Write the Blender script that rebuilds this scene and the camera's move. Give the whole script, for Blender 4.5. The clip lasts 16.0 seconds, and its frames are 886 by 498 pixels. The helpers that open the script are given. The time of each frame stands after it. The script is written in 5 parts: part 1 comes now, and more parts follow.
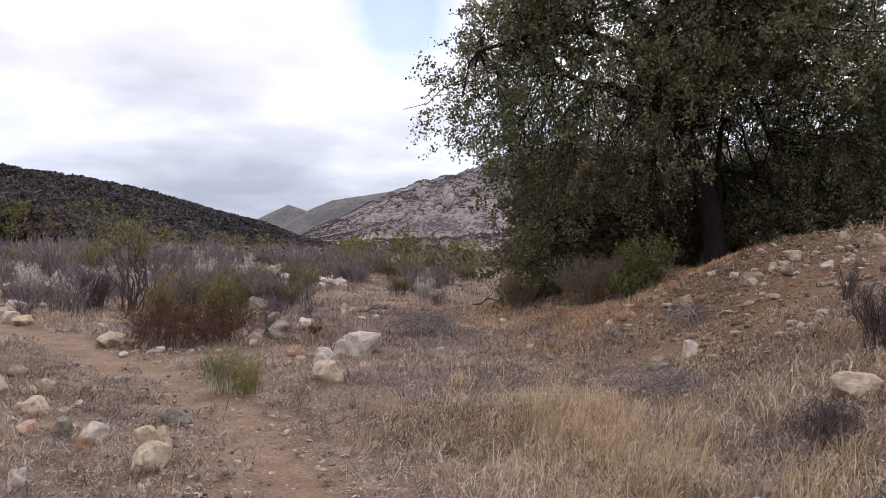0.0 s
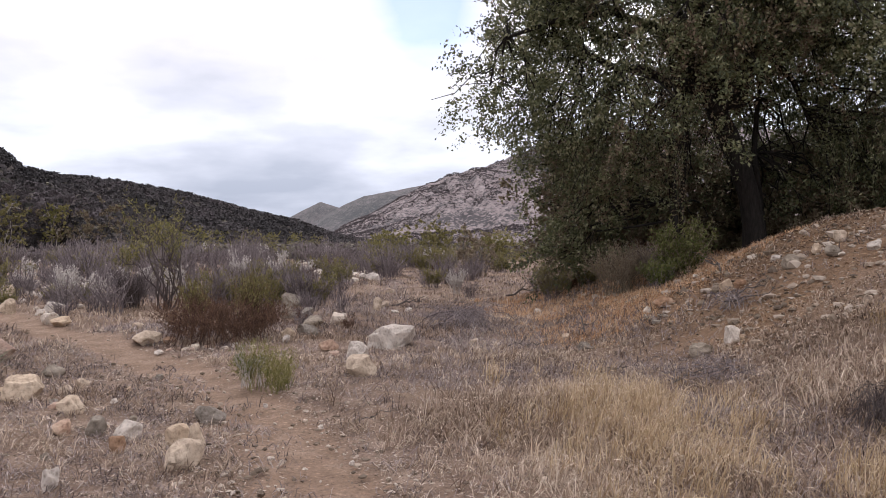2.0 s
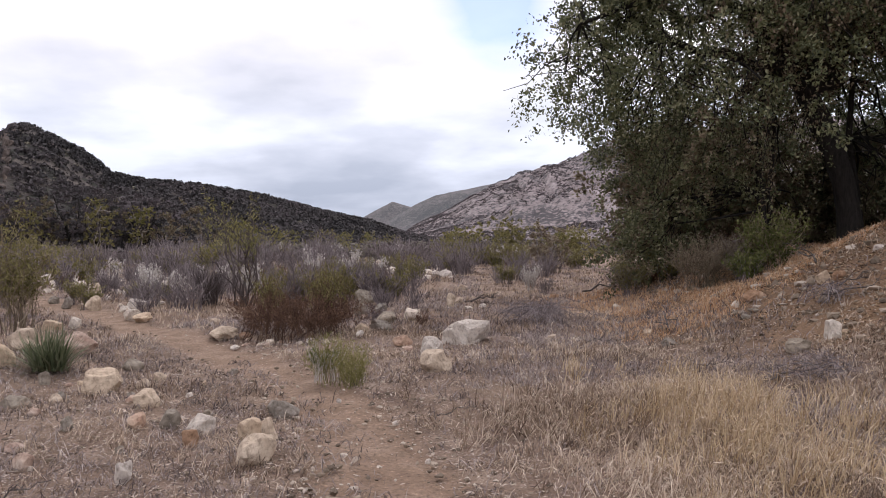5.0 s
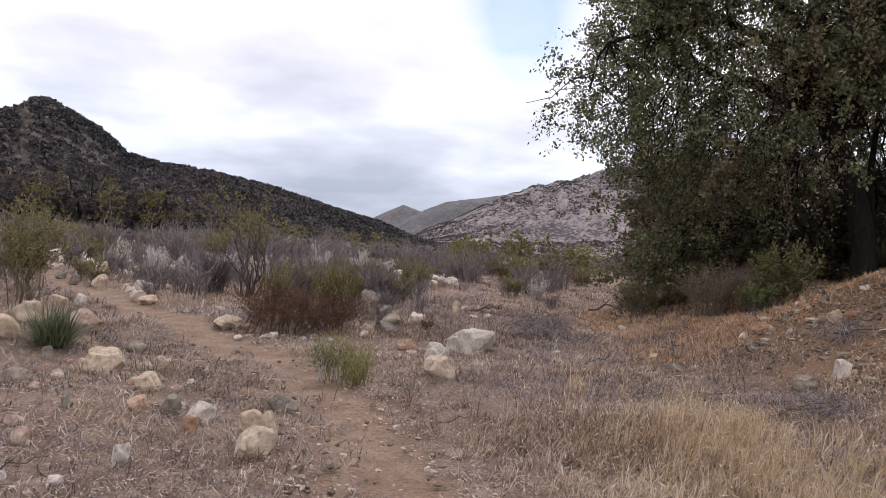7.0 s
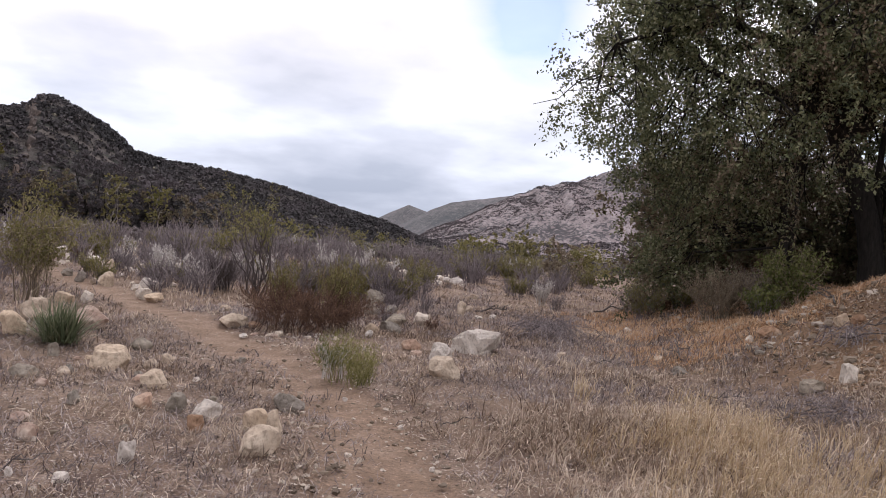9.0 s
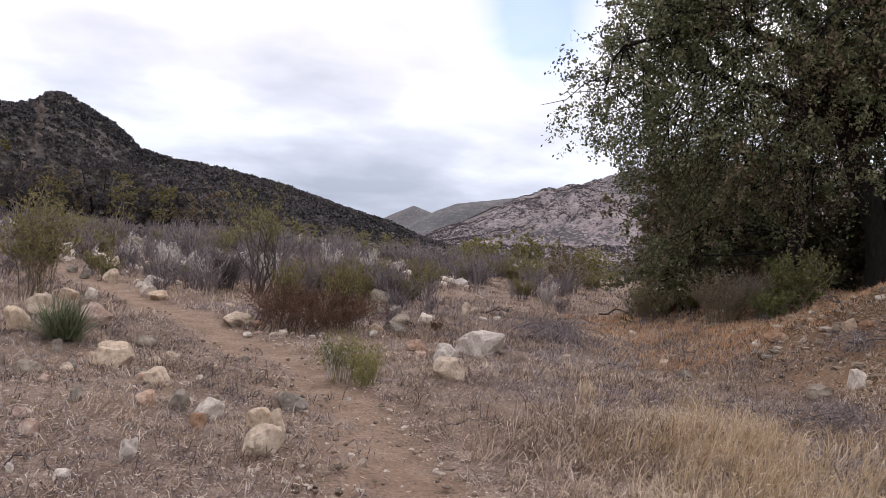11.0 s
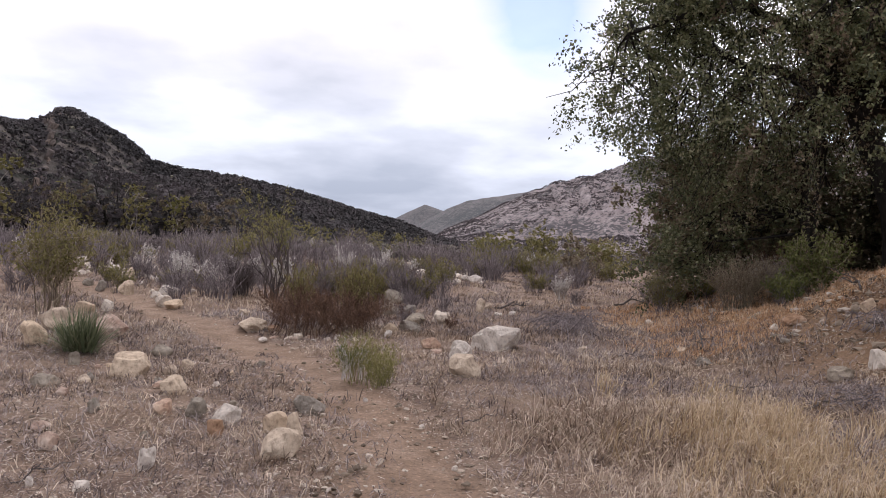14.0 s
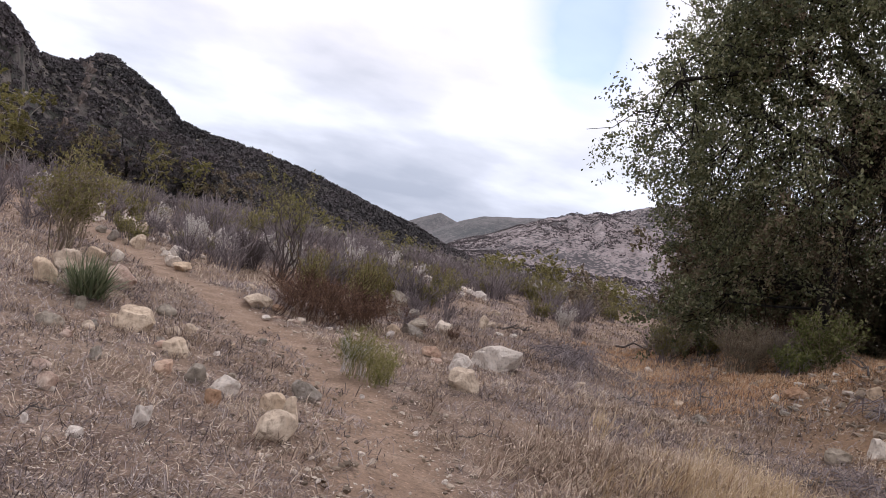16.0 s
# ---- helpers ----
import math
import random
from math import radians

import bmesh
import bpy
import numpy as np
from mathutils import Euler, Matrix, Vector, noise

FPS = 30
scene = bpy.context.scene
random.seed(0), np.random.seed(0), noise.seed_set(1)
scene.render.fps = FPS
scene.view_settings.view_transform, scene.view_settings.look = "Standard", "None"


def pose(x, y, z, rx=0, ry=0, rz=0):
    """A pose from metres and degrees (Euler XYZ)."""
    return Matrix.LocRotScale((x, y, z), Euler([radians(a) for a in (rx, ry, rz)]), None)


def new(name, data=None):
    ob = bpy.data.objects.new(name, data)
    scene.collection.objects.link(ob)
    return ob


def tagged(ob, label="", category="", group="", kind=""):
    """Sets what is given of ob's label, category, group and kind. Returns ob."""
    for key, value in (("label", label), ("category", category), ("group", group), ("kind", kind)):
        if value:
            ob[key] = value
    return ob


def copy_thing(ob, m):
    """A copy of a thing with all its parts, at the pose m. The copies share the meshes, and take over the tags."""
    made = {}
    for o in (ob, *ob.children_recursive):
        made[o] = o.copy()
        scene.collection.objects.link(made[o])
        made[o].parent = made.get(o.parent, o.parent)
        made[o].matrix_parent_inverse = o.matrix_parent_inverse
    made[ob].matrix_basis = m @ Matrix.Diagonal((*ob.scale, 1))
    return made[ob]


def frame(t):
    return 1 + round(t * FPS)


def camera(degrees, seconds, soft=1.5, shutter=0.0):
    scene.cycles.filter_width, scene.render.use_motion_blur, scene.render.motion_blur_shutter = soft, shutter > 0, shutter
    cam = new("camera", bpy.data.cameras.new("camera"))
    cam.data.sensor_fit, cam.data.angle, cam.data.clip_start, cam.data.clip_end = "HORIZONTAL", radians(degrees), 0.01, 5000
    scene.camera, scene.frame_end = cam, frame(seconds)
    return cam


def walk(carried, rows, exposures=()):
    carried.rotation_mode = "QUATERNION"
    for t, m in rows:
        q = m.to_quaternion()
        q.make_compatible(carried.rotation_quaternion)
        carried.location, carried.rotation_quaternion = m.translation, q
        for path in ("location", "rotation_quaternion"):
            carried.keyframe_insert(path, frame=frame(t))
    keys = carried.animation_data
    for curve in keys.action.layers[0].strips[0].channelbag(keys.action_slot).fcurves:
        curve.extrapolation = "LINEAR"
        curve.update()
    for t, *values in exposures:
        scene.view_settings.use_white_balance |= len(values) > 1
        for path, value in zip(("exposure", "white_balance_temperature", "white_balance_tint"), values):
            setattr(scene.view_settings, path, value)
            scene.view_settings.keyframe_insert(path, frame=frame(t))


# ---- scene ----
cam = camera(60.0, 16.0, soft=0.8)
PATH = [
    (0.0, pose(0.065, -0.556, 1.734, 90.09, -1.45, -8.68)),
    (0.5, pose(0.121, -0.581, 1.759, 88.95, 2.74, -11.12)),
    (1.0, pose(0.168, -0.501, 1.729, 88.79, 3.16, -7.04)),
    (1.5, pose(0.104, -0.455, 1.698, 89.6, 0.4, -7.08)),
    (2.0, pose(0.102, -0.387, 1.694, 89.55, 0.11, -6.28)),
    (2.5, pose(0.097, -0.233, 1.648, 89.36, 1.25, -4.12)),
    (3.0, pose(0.11, -0.113, 1.62, 89.22, 2.34, -1.98)),
    (3.2, pose(0.109, -0.093, 1.619, 89.23, 2.62, -1.08)),
    (5.5, pose(0.06, -0.031, 1.602, 89.68, -1.03, -0.89)),
    (6.0, pose(0.018, 0.002, 1.599, 89.91, -3.53, -0.34)),
    (6.5, pose(0.01, 0.002, 1.597, 89.97, -4.07, -0.34)),
    (7.0, pose(0.011, -0.003, 1.6, 89.96, -4.01, -0.38)),
    (7.5, pose(0.014, -0.006, 1.603, 89.93, -3.74, -0.46)),
    (8.0, pose(0.012, 0.001, 1.599, 89.96, -4.04, -0.48)),
    (8.5, pose(0.021, 0, 1.601, 89.87, -3.21, -0.52)),
    (9.0, pose(0, 0, 1.6, 89.96, -4.5, 0)),
    (11.5, pose(-0.02, 0.055, 1.586, 90.04, -5.51, 0.54)),
    (12.0, pose(-0.029, 0.052, 1.588, 90.08, -6.2, 0.56)),
    (12.5, pose(-0.016, 0.058, 1.585, 90.02, -5.19, 0.52)),
    (13.0, pose(-0.048, 0.074, 1.581, 90.14, -7.02, 0.84)),
    (13.5, pose(0.008, 0.072, 1.577, 89.87, -3.12, 1.39)),
    (14.0, pose(0.016, 0.081, 1.579, 89.79, -2.63, 1.32)),
    (14.5, pose(0.003, 0.09, 1.575, 89.88, -3.74, 1.47)),
    (15.0, pose(0.014, 0.085, 1.576, 89.83, -3.08, 1.51)),
    (15.5, pose(-0.011, 0.096, 1.573, 89.95, -4.67, 1.5)),
    (16.0, pose(-0.146, 0.127, 1.555, 90.45, -12.92, 1.89)),
]
walk(cam, PATH, [(0.0, 0.08, 6360, 18), (0.5, 0.10, 6400, 18), (1.0, 0.16, 6420, 18), (2.0, 0.17, 6400, 18), (2.5, 0.21, 6410, 18), (3.0, 0.09, 6340, 18), (5.5, 0.09, 6340, 18), (16.0, 0.09, 6330, 18)])

# ---------------------------------------------------------------- world and light
SUN_ELEV, SUN_TURN = 52.0, 352.0
world = bpy.data.worlds.new("overcast_sky")
scene.world = world
world.use_nodes = True
wt = world.node_tree
wt.nodes.clear()


def wnode(kind, **kw):
    n = wt.nodes.new(kind)
    for k, v in kw.items():
        n.inputs[k].default_value = v
    return n


def math_node(tree, op, a, b=None, clamp=False):
    n = tree.nodes.new("ShaderNodeMath")
    n.operation, n.use_clamp = op, clamp
    for i, v in enumerate((a, b)):
        if v is None:
            continue
        if isinstance(v, (int, float)):
            n.inputs[i].default_value = v
        else:
            tree.links.new(v, n.inputs[i])
    return n.outputs[0]


def ramp_node(tree, fac, stops):
    n = tree.nodes.new("ShaderNodeValToRGB")
    el = n.color_ramp.elements
    while len(el) < len(stops):
        el.new(0.5)
    for e, (p, c) in zip(el, stops):
        e.position, e.color = p, (*c, 1)
    tree.links.new(fac, n.inputs[0])
    return n.outputs[0]


def mix_node(tree, fac, a, b, mode="MIX"):
    n = tree.nodes.new("ShaderNodeMix")
    n.data_type, n.blend_type = "RGBA", mode
    for i, v in ((0, fac), (6, a), (7, b)):
        if isinstance(v, (int, float)):
            n.inputs[i].default_value = v
        elif isinstance(v, tuple):
            n.inputs[i].default_value = (*v, 1)
        else:
            tree.links.new(v, n.inputs[i])
    return n.outputs[2]


def build_sky():
    """Grey-white cloud deck with soft bands and one thin blue gap, over a clear sky."""
    sky = wt.nodes.new("ShaderNodeTexSky")
    sky.sky_type, sky.sun_disc = "NISHITA", False
    sky.sun_elevation, sky.sun_rotation = radians(SUN_ELEV), radians(SUN_TURN)
    co = wt.nodes.new("ShaderNodeTexCoord")
    sep = wt.nodes.new("ShaderNodeSeparateXYZ")
    wt.links.new(co.outputs["Generated"], sep.inputs[0])
    up = math_node(wt, "ADD", math_node(wt, "MAXIMUM", sep.outputs[2], 0.0), 0.20)
    flat = wt.nodes.new("ShaderNodeCombineXYZ")
    wt.links.new(math_node(wt, "DIVIDE", sep.outputs[0], up), flat.inputs[0])
    wt.links.new(math_node(wt, "DIVIDE", sep.outputs[1], up), flat.inputs[1])

    def clouds(scale, detail, rough, shift):
        mp = wt.nodes.new("ShaderNodeMapping")
        mp.inputs["Location"].default_value = shift
        wt.links.new(flat.outputs[0], mp.inputs[0])
        n = wnode("ShaderNodeTexNoise", Scale=scale, Detail=detail, Roughness=rough)
        wt.links.new(mp.outputs[0], n.inputs["Vector"])
        return n.outputs["Fac"]

    big = clouds(0.9, 4, 0.45, (3.1, 0.4, 0))
    fine = clouds(2.4, 5, 0.5, (0, 2.0, 1.0))
    elev = sep.outputs[2]
    base = ramp_node(wt, elev, [(0.0, (0.49, 0.545, 0.61)), (0.07, (0.61, 0.665, 0.73)), (0.15, (0.79, 0.84, 0.89)),
                                (0.24, (1.0, 1.0, 1.0)), (1.0, (1.0, 1.0, 1.0))])
    tone = math_node(wt, "ADD", math_node(wt, "MULTIPLY", big, 0.9), math_node(wt, "MULTIPLY", fine, 0.55))
    tone = ramp_node(wt, tone, [(0.50, (0.76, 0.79, 0.84)), (0.66, (0.98, 0.99, 1.02)), (0.82, (1.3, 1.3, 1.31))])
    deck = mix_node(wt, 1.0, base, tone, "MULTIPLY")
    # the thin blue gap, about ten degrees wide, high beside the oak
    az, el = radians(5.8), radians(17.5)
    way = (math.sin(az) * math.cos(el), math.cos(az) * math.cos(el), math.sin(el))
    dist = wt.nodes.new("ShaderNodeVectorMath")
    dist.operation = "DISTANCE"
    wt.links.new(co.outputs["Generated"], dist.inputs[0])
    dist.inputs[1].default_value = way
    near = math_node(wt, "SUBTRACT", 0.10, dist.outputs["Value"])
    near = math_node(wt, "ADD", math_node(wt, "MULTIPLY", near, 14.0), math_node(wt, "MULTIPLY", math_node(wt, "SUBTRACT", fine, 0.45), 3.0), clamp=True)
    blue = mix_node(wt, 1.0, sky.outputs[0], (0.085, 0.11, 0.15), "MULTIPLY")
    both = mix_node(wt, math_node(wt, "MULTIPLY", near, 0.68), deck, blue)
    bg = wt.nodes.new("ShaderNodeBackground")
    bg.inputs["Strength"].default_value = 1.0
    out = wt.nodes.new("ShaderNodeOutputWorld")
    wt.links.new(both, bg.inputs[0])
    wt.links.new(bg.outputs[0], out.inputs[0])


build_sky()
sun = new("sun", bpy.data.lights.new("sun", "SUN"))
sun.data.energy, sun.data.angle, sun.data.color = 0.9, radians(25), (1.0, 0.96, 0.9)
sun.matrix_world = pose(0, 0, 60, 90 - SUN_ELEV, 0, 180 - SUN_TURN)

# ---------------------------------------------------------------- helpers


def smooth(u):
    u = np.clip(u, 0, 1)
    return u * u * (3 - 2 * u)


def hash2(ix, iy, seed):
    h = np.sin(ix * 127.1 + iy * 311.7 + seed * 74.7) * 43758.5453
    return h - np.floor(h)


def vnoise(x, y, seed=0):
    """Smooth value noise between 0 and 1 on the plane."""
    x, y = np.asarray(x, float), np.asarray(y, float)
    ix, iy = np.floor(x), np.floor(y)
    u, v = smooth(x - ix), smooth(y - iy)
    a, b = hash2(ix, iy, seed), hash2(ix + 1, iy, seed)
    c, d = hash2(ix, iy + 1, seed), hash2(ix + 1, iy + 1, seed)
    return (a * (1 - u) + b * u) * (1 - v) + (c * (1 - u) + d * u) * v


def fbm(x, y, octaves=4, seed=0):
    s, w = 0, 0.5
    for k in range(octaves):
        s = s + w * vnoise(np.asarray(x) * 2 ** k, np.asarray(y) * 2 ** k, seed + k)
        w *= 0.5
    return s


TRAIL = np.array([(-0.05, -3.0), (-0.08, 3.0), (-0.19, 4.98), (-0.42, 5.88), (-0.93, 7.53), (-1.35, 8.6), (-1.89, 9.58), (-3.1, 11.6),
                  (-4.55, 13.6), (-5.7, 15.2), (-6.79, 16.7), (-7.9, 18.2), (-9.6, 20.7), (-12.5, 24.0), (-18.0, 29.0)])


def trail_side(x, y):
    """Signed distance from the trail's middle; positive on its right-hand side."""
    x, y = np.asarray(x, float), np.asarray(y, float)
    best, side = np.full(x.shape, 1e9), np.ones(x.shape)
    for (ax, ay), (bx, by) in zip(TRAIL[:-1], TRAIL[1:]):
        dx, dy = bx - ax, by - ay
        t = np.clip(((x - ax) * dx + (y - ay) * dy) / (dx * dx + dy * dy), 0, 1)
        ex, ey = x - ax - t * dx, y - ay - t * dy
        d = np.hypot(ex, ey)
        closer = d < best
        best = np.where(closer, d, best)
        side = np.where(closer, np.sign(dy * ex - dx * ey), side)
    return best * side


def ground_z(x, y):
    """Valley floor with a stony bank that rises towards the oak."""
    x, y = np.asarray(x, float), np.asarray(y, float)
    bank = 2.3 * smooth((x - 3.2) / 6.2) * (1 - 0.4 * smooth((y - 11.5) / 5)) * smooth((y - 1) / 5)
    n = 0.05 * np.sin(0.9 * x + 1.3) * np.sin(0.7 * y + 0.4) + 0.03 * np.sin(2.1 * x - 0.6 * y) + 0.02 * np.sin(1.1 * x + 2.6 * y)
    r = np.hypot(x, y)
    bank = bank * (1 - smooth((y - 19) / 10))
    return bank + n * np.clip(r / 6, 0.3, 1) * (1 - smooth((r - 60) / 100))


def mesh_from(name, verts, faces, mat, tone=None, shade=False):
    """A mesh from arrays of vertices and of equal-sided faces."""
    verts, faces = np.asarray(verts, np.float32), np.asarray(faces, np.int32)
    me = bpy.data.meshes.new(name)
    k = faces.shape[1]
    me.vertices.add(len(verts))
    me.vertices.foreach_set("co", verts.ravel())
    me.loops.add(faces.size)
    me.loops.foreach_set("vertex_index", faces.ravel())
    me.polygons.add(len(faces))
    me.polygons.foreach_set("loop_start", np.arange(0, faces.size, k, dtype=np.int32))
    me.polygons.foreach_set("loop_total", np.full(len(faces), k, np.int32))
    me.polygons.foreach_set("use_smooth", np.full(len(faces), shade, bool))
    if tone is not None:
        me.attributes.new("tone", "FLOAT", "POINT").data.foreach_set("value", np.asarray(tone, np.float32))
    me.update(calc_edges=True)
    me.materials.append(mat)
    return me


def part(name, mesh, parent, label=""):
    ob = new(name, mesh)
    ob.parent = parent
    return tagged(ob, label)


class Pile:
    """Gathers many small pieces of triangles into one mesh."""

    def __init__(self):
        self.v, self.f, self.t, self.n = [], [], [], 0

    def add(self, v, f, tone=0.5):
        v = np.asarray(v, float).reshape(-1, 3)
        self.v.append(v)
        self.f.append(np.asarray(f) + self.n)
        self.t.append(np.broadcast_to(np.asarray(tone, float), (len(v),)))
        self.n += len(v)

    def mesh(self, name, mat, shade=False):
        return mesh_from(name, np.concatenate(self.v), np.concatenate(self.f), mat, np.concatenate(self.t), shade)


def unit(v):
    v = np.asarray(v, float)
    return v / (np.linalg.norm(v, axis=-1, keepdims=True) + 1e-9)


def tube(points, radii, sides=5):
    """A tapered tube along points: vertices and triangles."""
    p, r = np.asarray(points, float), np.asarray(radii, float)
    d = unit(np.gradient(p, axis=0))
    ref = np.where(np.abs(d[:, 2:3]) > 0.9, np.array([[1.0, 0, 0]]), np.array([[0, 0, 1.0]]))
    u = unit(np.cross(d, ref))
    w = np.cross(d, u)
    a = np.linspace(0, 2 * np.pi, sides, endpoint=False)
    ring = p[:, None] + r[:, None, None] * (np.cos(a)[None, :, None] * u[:, None] + np.sin(a)[None, :, None] * w[:, None])
    v = ring.reshape(-1, 3)
    i = np.arange(len(p) - 1)[:, None] * sides + np.arange(sides)[None]
    j = np.arange(len(p) - 1)[:, None] * sides + (np.arange(sides)[None] + 1) % sides
    f = np.concatenate([np.stack([i, j, j + sides], -1).reshape(-1, 3), np.stack([i, j + sides, i + sides], -1).reshape(-1, 3)])
    return v, f


def blades(base, height, lean, width, rng, droop=0.9):
    """Thin curved blades: five vertices and three triangles each."""
    n = len(base)
    a = rng.uniform(0, 2 * np.pi, n)
    side = np.stack([np.cos(a), np.sin(a), np.zeros(n)], 1) * width[:, None] / 2
    up = np.stack([lean[:, 0], lean[:, 1], np.ones(n)], 1)
    up = unit(up) * height[:, None]
    mid = base + up * 0.55
    bend = np.stack([lean[:, 0], lean[:, 1], -np.abs(lean).sum(1) * droop], 1) * height[:, None] * 0.5
    tip = base + up + bend
    v = np.stack([base - side, base + side, mid + side * 0.8, mid - side * 0.8, tip], 1).reshape(-1, 3)
    k = np.arange(n)[:, None] * 5
    f = np.concatenate([k + np.array([[0, 1, 2]]), k + np.array([[0, 2, 3]]), k + np.array([[3, 2, 4]])], 1).reshape(-1, 3)
    return v, f


def leaves(centre, size, rng, ratio=0.5, up=0.0):
    """Loose leaves as folded diamonds: four vertices and two triangles each."""
    n = len(centre)
    d = rng.normal(size=(n, 3))
    d[:, 2] += up
    d = unit(d)
    w = unit(np.cross(d, rng.normal(size=(n, 3))))
    nrm = np.cross(d, w)
    L = (np.asarray(size) * rng.uniform(0.7, 1.3, n))[:, None]
    v = np.stack([centre - d * L / 2, centre + w * L * ratio / 2 + nrm * L * 0.08, centre + d * L / 2, centre - w * L * ratio / 2 + nrm * L * 0.08], 1).reshape(-1, 3)
    k = np.arange(n)[:, None] * 4
    f = np.concatenate([k + np.array([[0, 1, 2]]), k + np.array([[0, 2, 3]])], 1).reshape(-1, 3)
    return v, f


# ---------------------------------------------------------------- materials
def material(name, rough=0.85):
    m = bpy.data.materials.new(name)
    m.use_nodes = True
    b = m.node_tree.nodes["Principled BSDF"]
    b.inputs["Roughness"].default_value = rough
    b.inputs["Specular IOR Level"].default_value = 0.25
    return m, m.node_tree, b


def noise_out(tree, scale, detail=5, rough=0.6, vec=None, kind="ShaderNodeTexNoise"):
    if vec is None:
        vec = tree.nodes.new("ShaderNodeTexCoord").outputs["Object"]
    n = tree.nodes.new(kind)
    n.inputs["Scale"].default_value = scale
    if kind == "ShaderNodeTexNoise":
        n.inputs["Detail"].default_value, n.inputs["Roughness"].default_value = detail, rough
    tree.links.new(vec, n.inputs["Vector"])
    return n.outputs["Fac"] if kind == "ShaderNodeTexNoise" else n.outputs["Distance"]


def bump(tree, bsdf, height, strength, distance):
    n = tree.nodes.new("ShaderNodeBump")
    n.inputs["Strength"].default_value, n.inputs["Distance"].default_value = strength, distance
    tree.links.new(height, n.inputs["Height"])
    tree.links.new(n.outputs[0], bsdf.inputs["Normal"])


def attribute(tree, name):
    n = tree.nodes.new("ShaderNodeAttribute")
    n.attribute_name = name
    return n.outputs["Fac"]


def plant_material(name, stops, translucent=0.15, patch=0.35, rough=0.8, spec=0.15):
    """Leaves, blades and twigs: each island takes its own tint, mixed with the mesh's tone."""
    m, t, b = material(name, rough)
    b.inputs["Specular IOR Level"].default_value = spec
    geo = t.nodes.new("ShaderNodeNewGeometry")
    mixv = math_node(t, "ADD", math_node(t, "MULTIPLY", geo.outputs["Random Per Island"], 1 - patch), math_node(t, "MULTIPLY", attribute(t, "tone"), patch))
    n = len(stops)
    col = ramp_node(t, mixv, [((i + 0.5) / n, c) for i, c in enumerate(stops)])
    t.links.new(col, b.inputs["Base Color"])
    if translucent:
        tr = t.nodes.new("ShaderNodeBsdfTranslucent")
        mx = t.nodes.new("ShaderNodeMixShader")
        mx.inputs[0].default_value = translucent
        t.links.new(col, tr.inputs["Color"])
        t.links.new(b.outputs[0], mx.inputs[1])
        t.links.new(tr.outputs[0], mx.inputs[2])
        t.links.new(mx.outputs[0], t.nodes["Material Output"].inputs[0])
    return m


def rock_material(name, c1, c2, c3, scale=3.0):
    m, t, b = material(name, 0.9)
    info = t.nodes.new("ShaderNodeObjectInfo")
    co = t.nodes.new("ShaderNodeTexCoord").outputs["Object"]
    n1, n2 = noise_out(t, scale, 6, 0.65, co), noise_out(t, scale * 7, 5, 0.7, co)
    col = ramp_node(t, n1, [(0.35, c1), (0.52, c2), (0.68, c3)])
    speck = ramp_node(t, n2, [(0.32, (0.45, 0.42, 0.4)), (0.5, (1, 1, 1)), (0.7, (1.12, 1.1, 1.08))])
    col = mix_node(t, 0.8, col, speck, "MULTIPLY")
    tint = ramp_node(t, info.outputs["Random"], [(0.0, (0.86, 0.84, 0.84)), (0.5, (1, 0.98, 0.95)), (1.0, (1.08, 1.0, 0.9))])
    t.links.new(mix_node(t, 1.0, col, tint, "MULTIPLY"), b.inputs["Base Color"])
    hgt = math_node(t, "ADD", n1, math_node(t, "MULTIPLY", n2, 0.5))
    bump(t, b, hgt, 0.8, 0.03)
    return m


def ground_material():
    m, t, b = material("dry_ground", 0.95)
    co = t.nodes.new("ShaderNodeTexCoord").outputs["Object"]
    big, mid, fine = noise_out(t, 0.35, 5, 0.6, co), noise_out(t, 2.2, 6, 0.7, co), noise_out(t, 26, 5, 0.75, co)
    grit = noise_out(t, 70, vec=co, kind="ShaderNodeTexVoronoi")
    soil = ramp_node(t, mid, [(0.32, (0.10, 0.064, 0.048)), (0.5, (0.20, 0.137, 0.104)), (0.66, (0.32, 0.24, 0.188))])
    soil = mix_node(t, ramp_node(t, big, [(0.42, (0, 0, 0)), (0.62, (0.6, 0.6, 0.6))]), soil, (0.26, 0.185, 0.13))
    path = ramp_node(t, mid, [(0.3, (0.185, 0.122, 0.083)), (0.5, (0.258, 0.176, 0.125)), (0.7, (0.33, 0.238, 0.176))])
    col = mix_node(t, attribute(t, "tone"), mix_node(t, attribute(t, "bank"), soil, (0.25, 0.155, 0.092)), path)
    spots = ramp_node(t, fine, [(0.34, (0.36, 0.34, 0.33)), (0.47, (0.95, 0.95, 0.95)), (0.60, (1.15, 1.13, 1.1)), (0.66, (2.0, 1.96, 1.9))])
    t.links.new(mix_node(t, 0.75, col, spots, "MULTIPLY"), b.inputs["Base Color"])
    hgt = math_node(t, "ADD", fine, math_node(t, "MULTIPLY", grit, 0.6))
    bump(t, b, hgt, 0.8, 0.02)
    return m


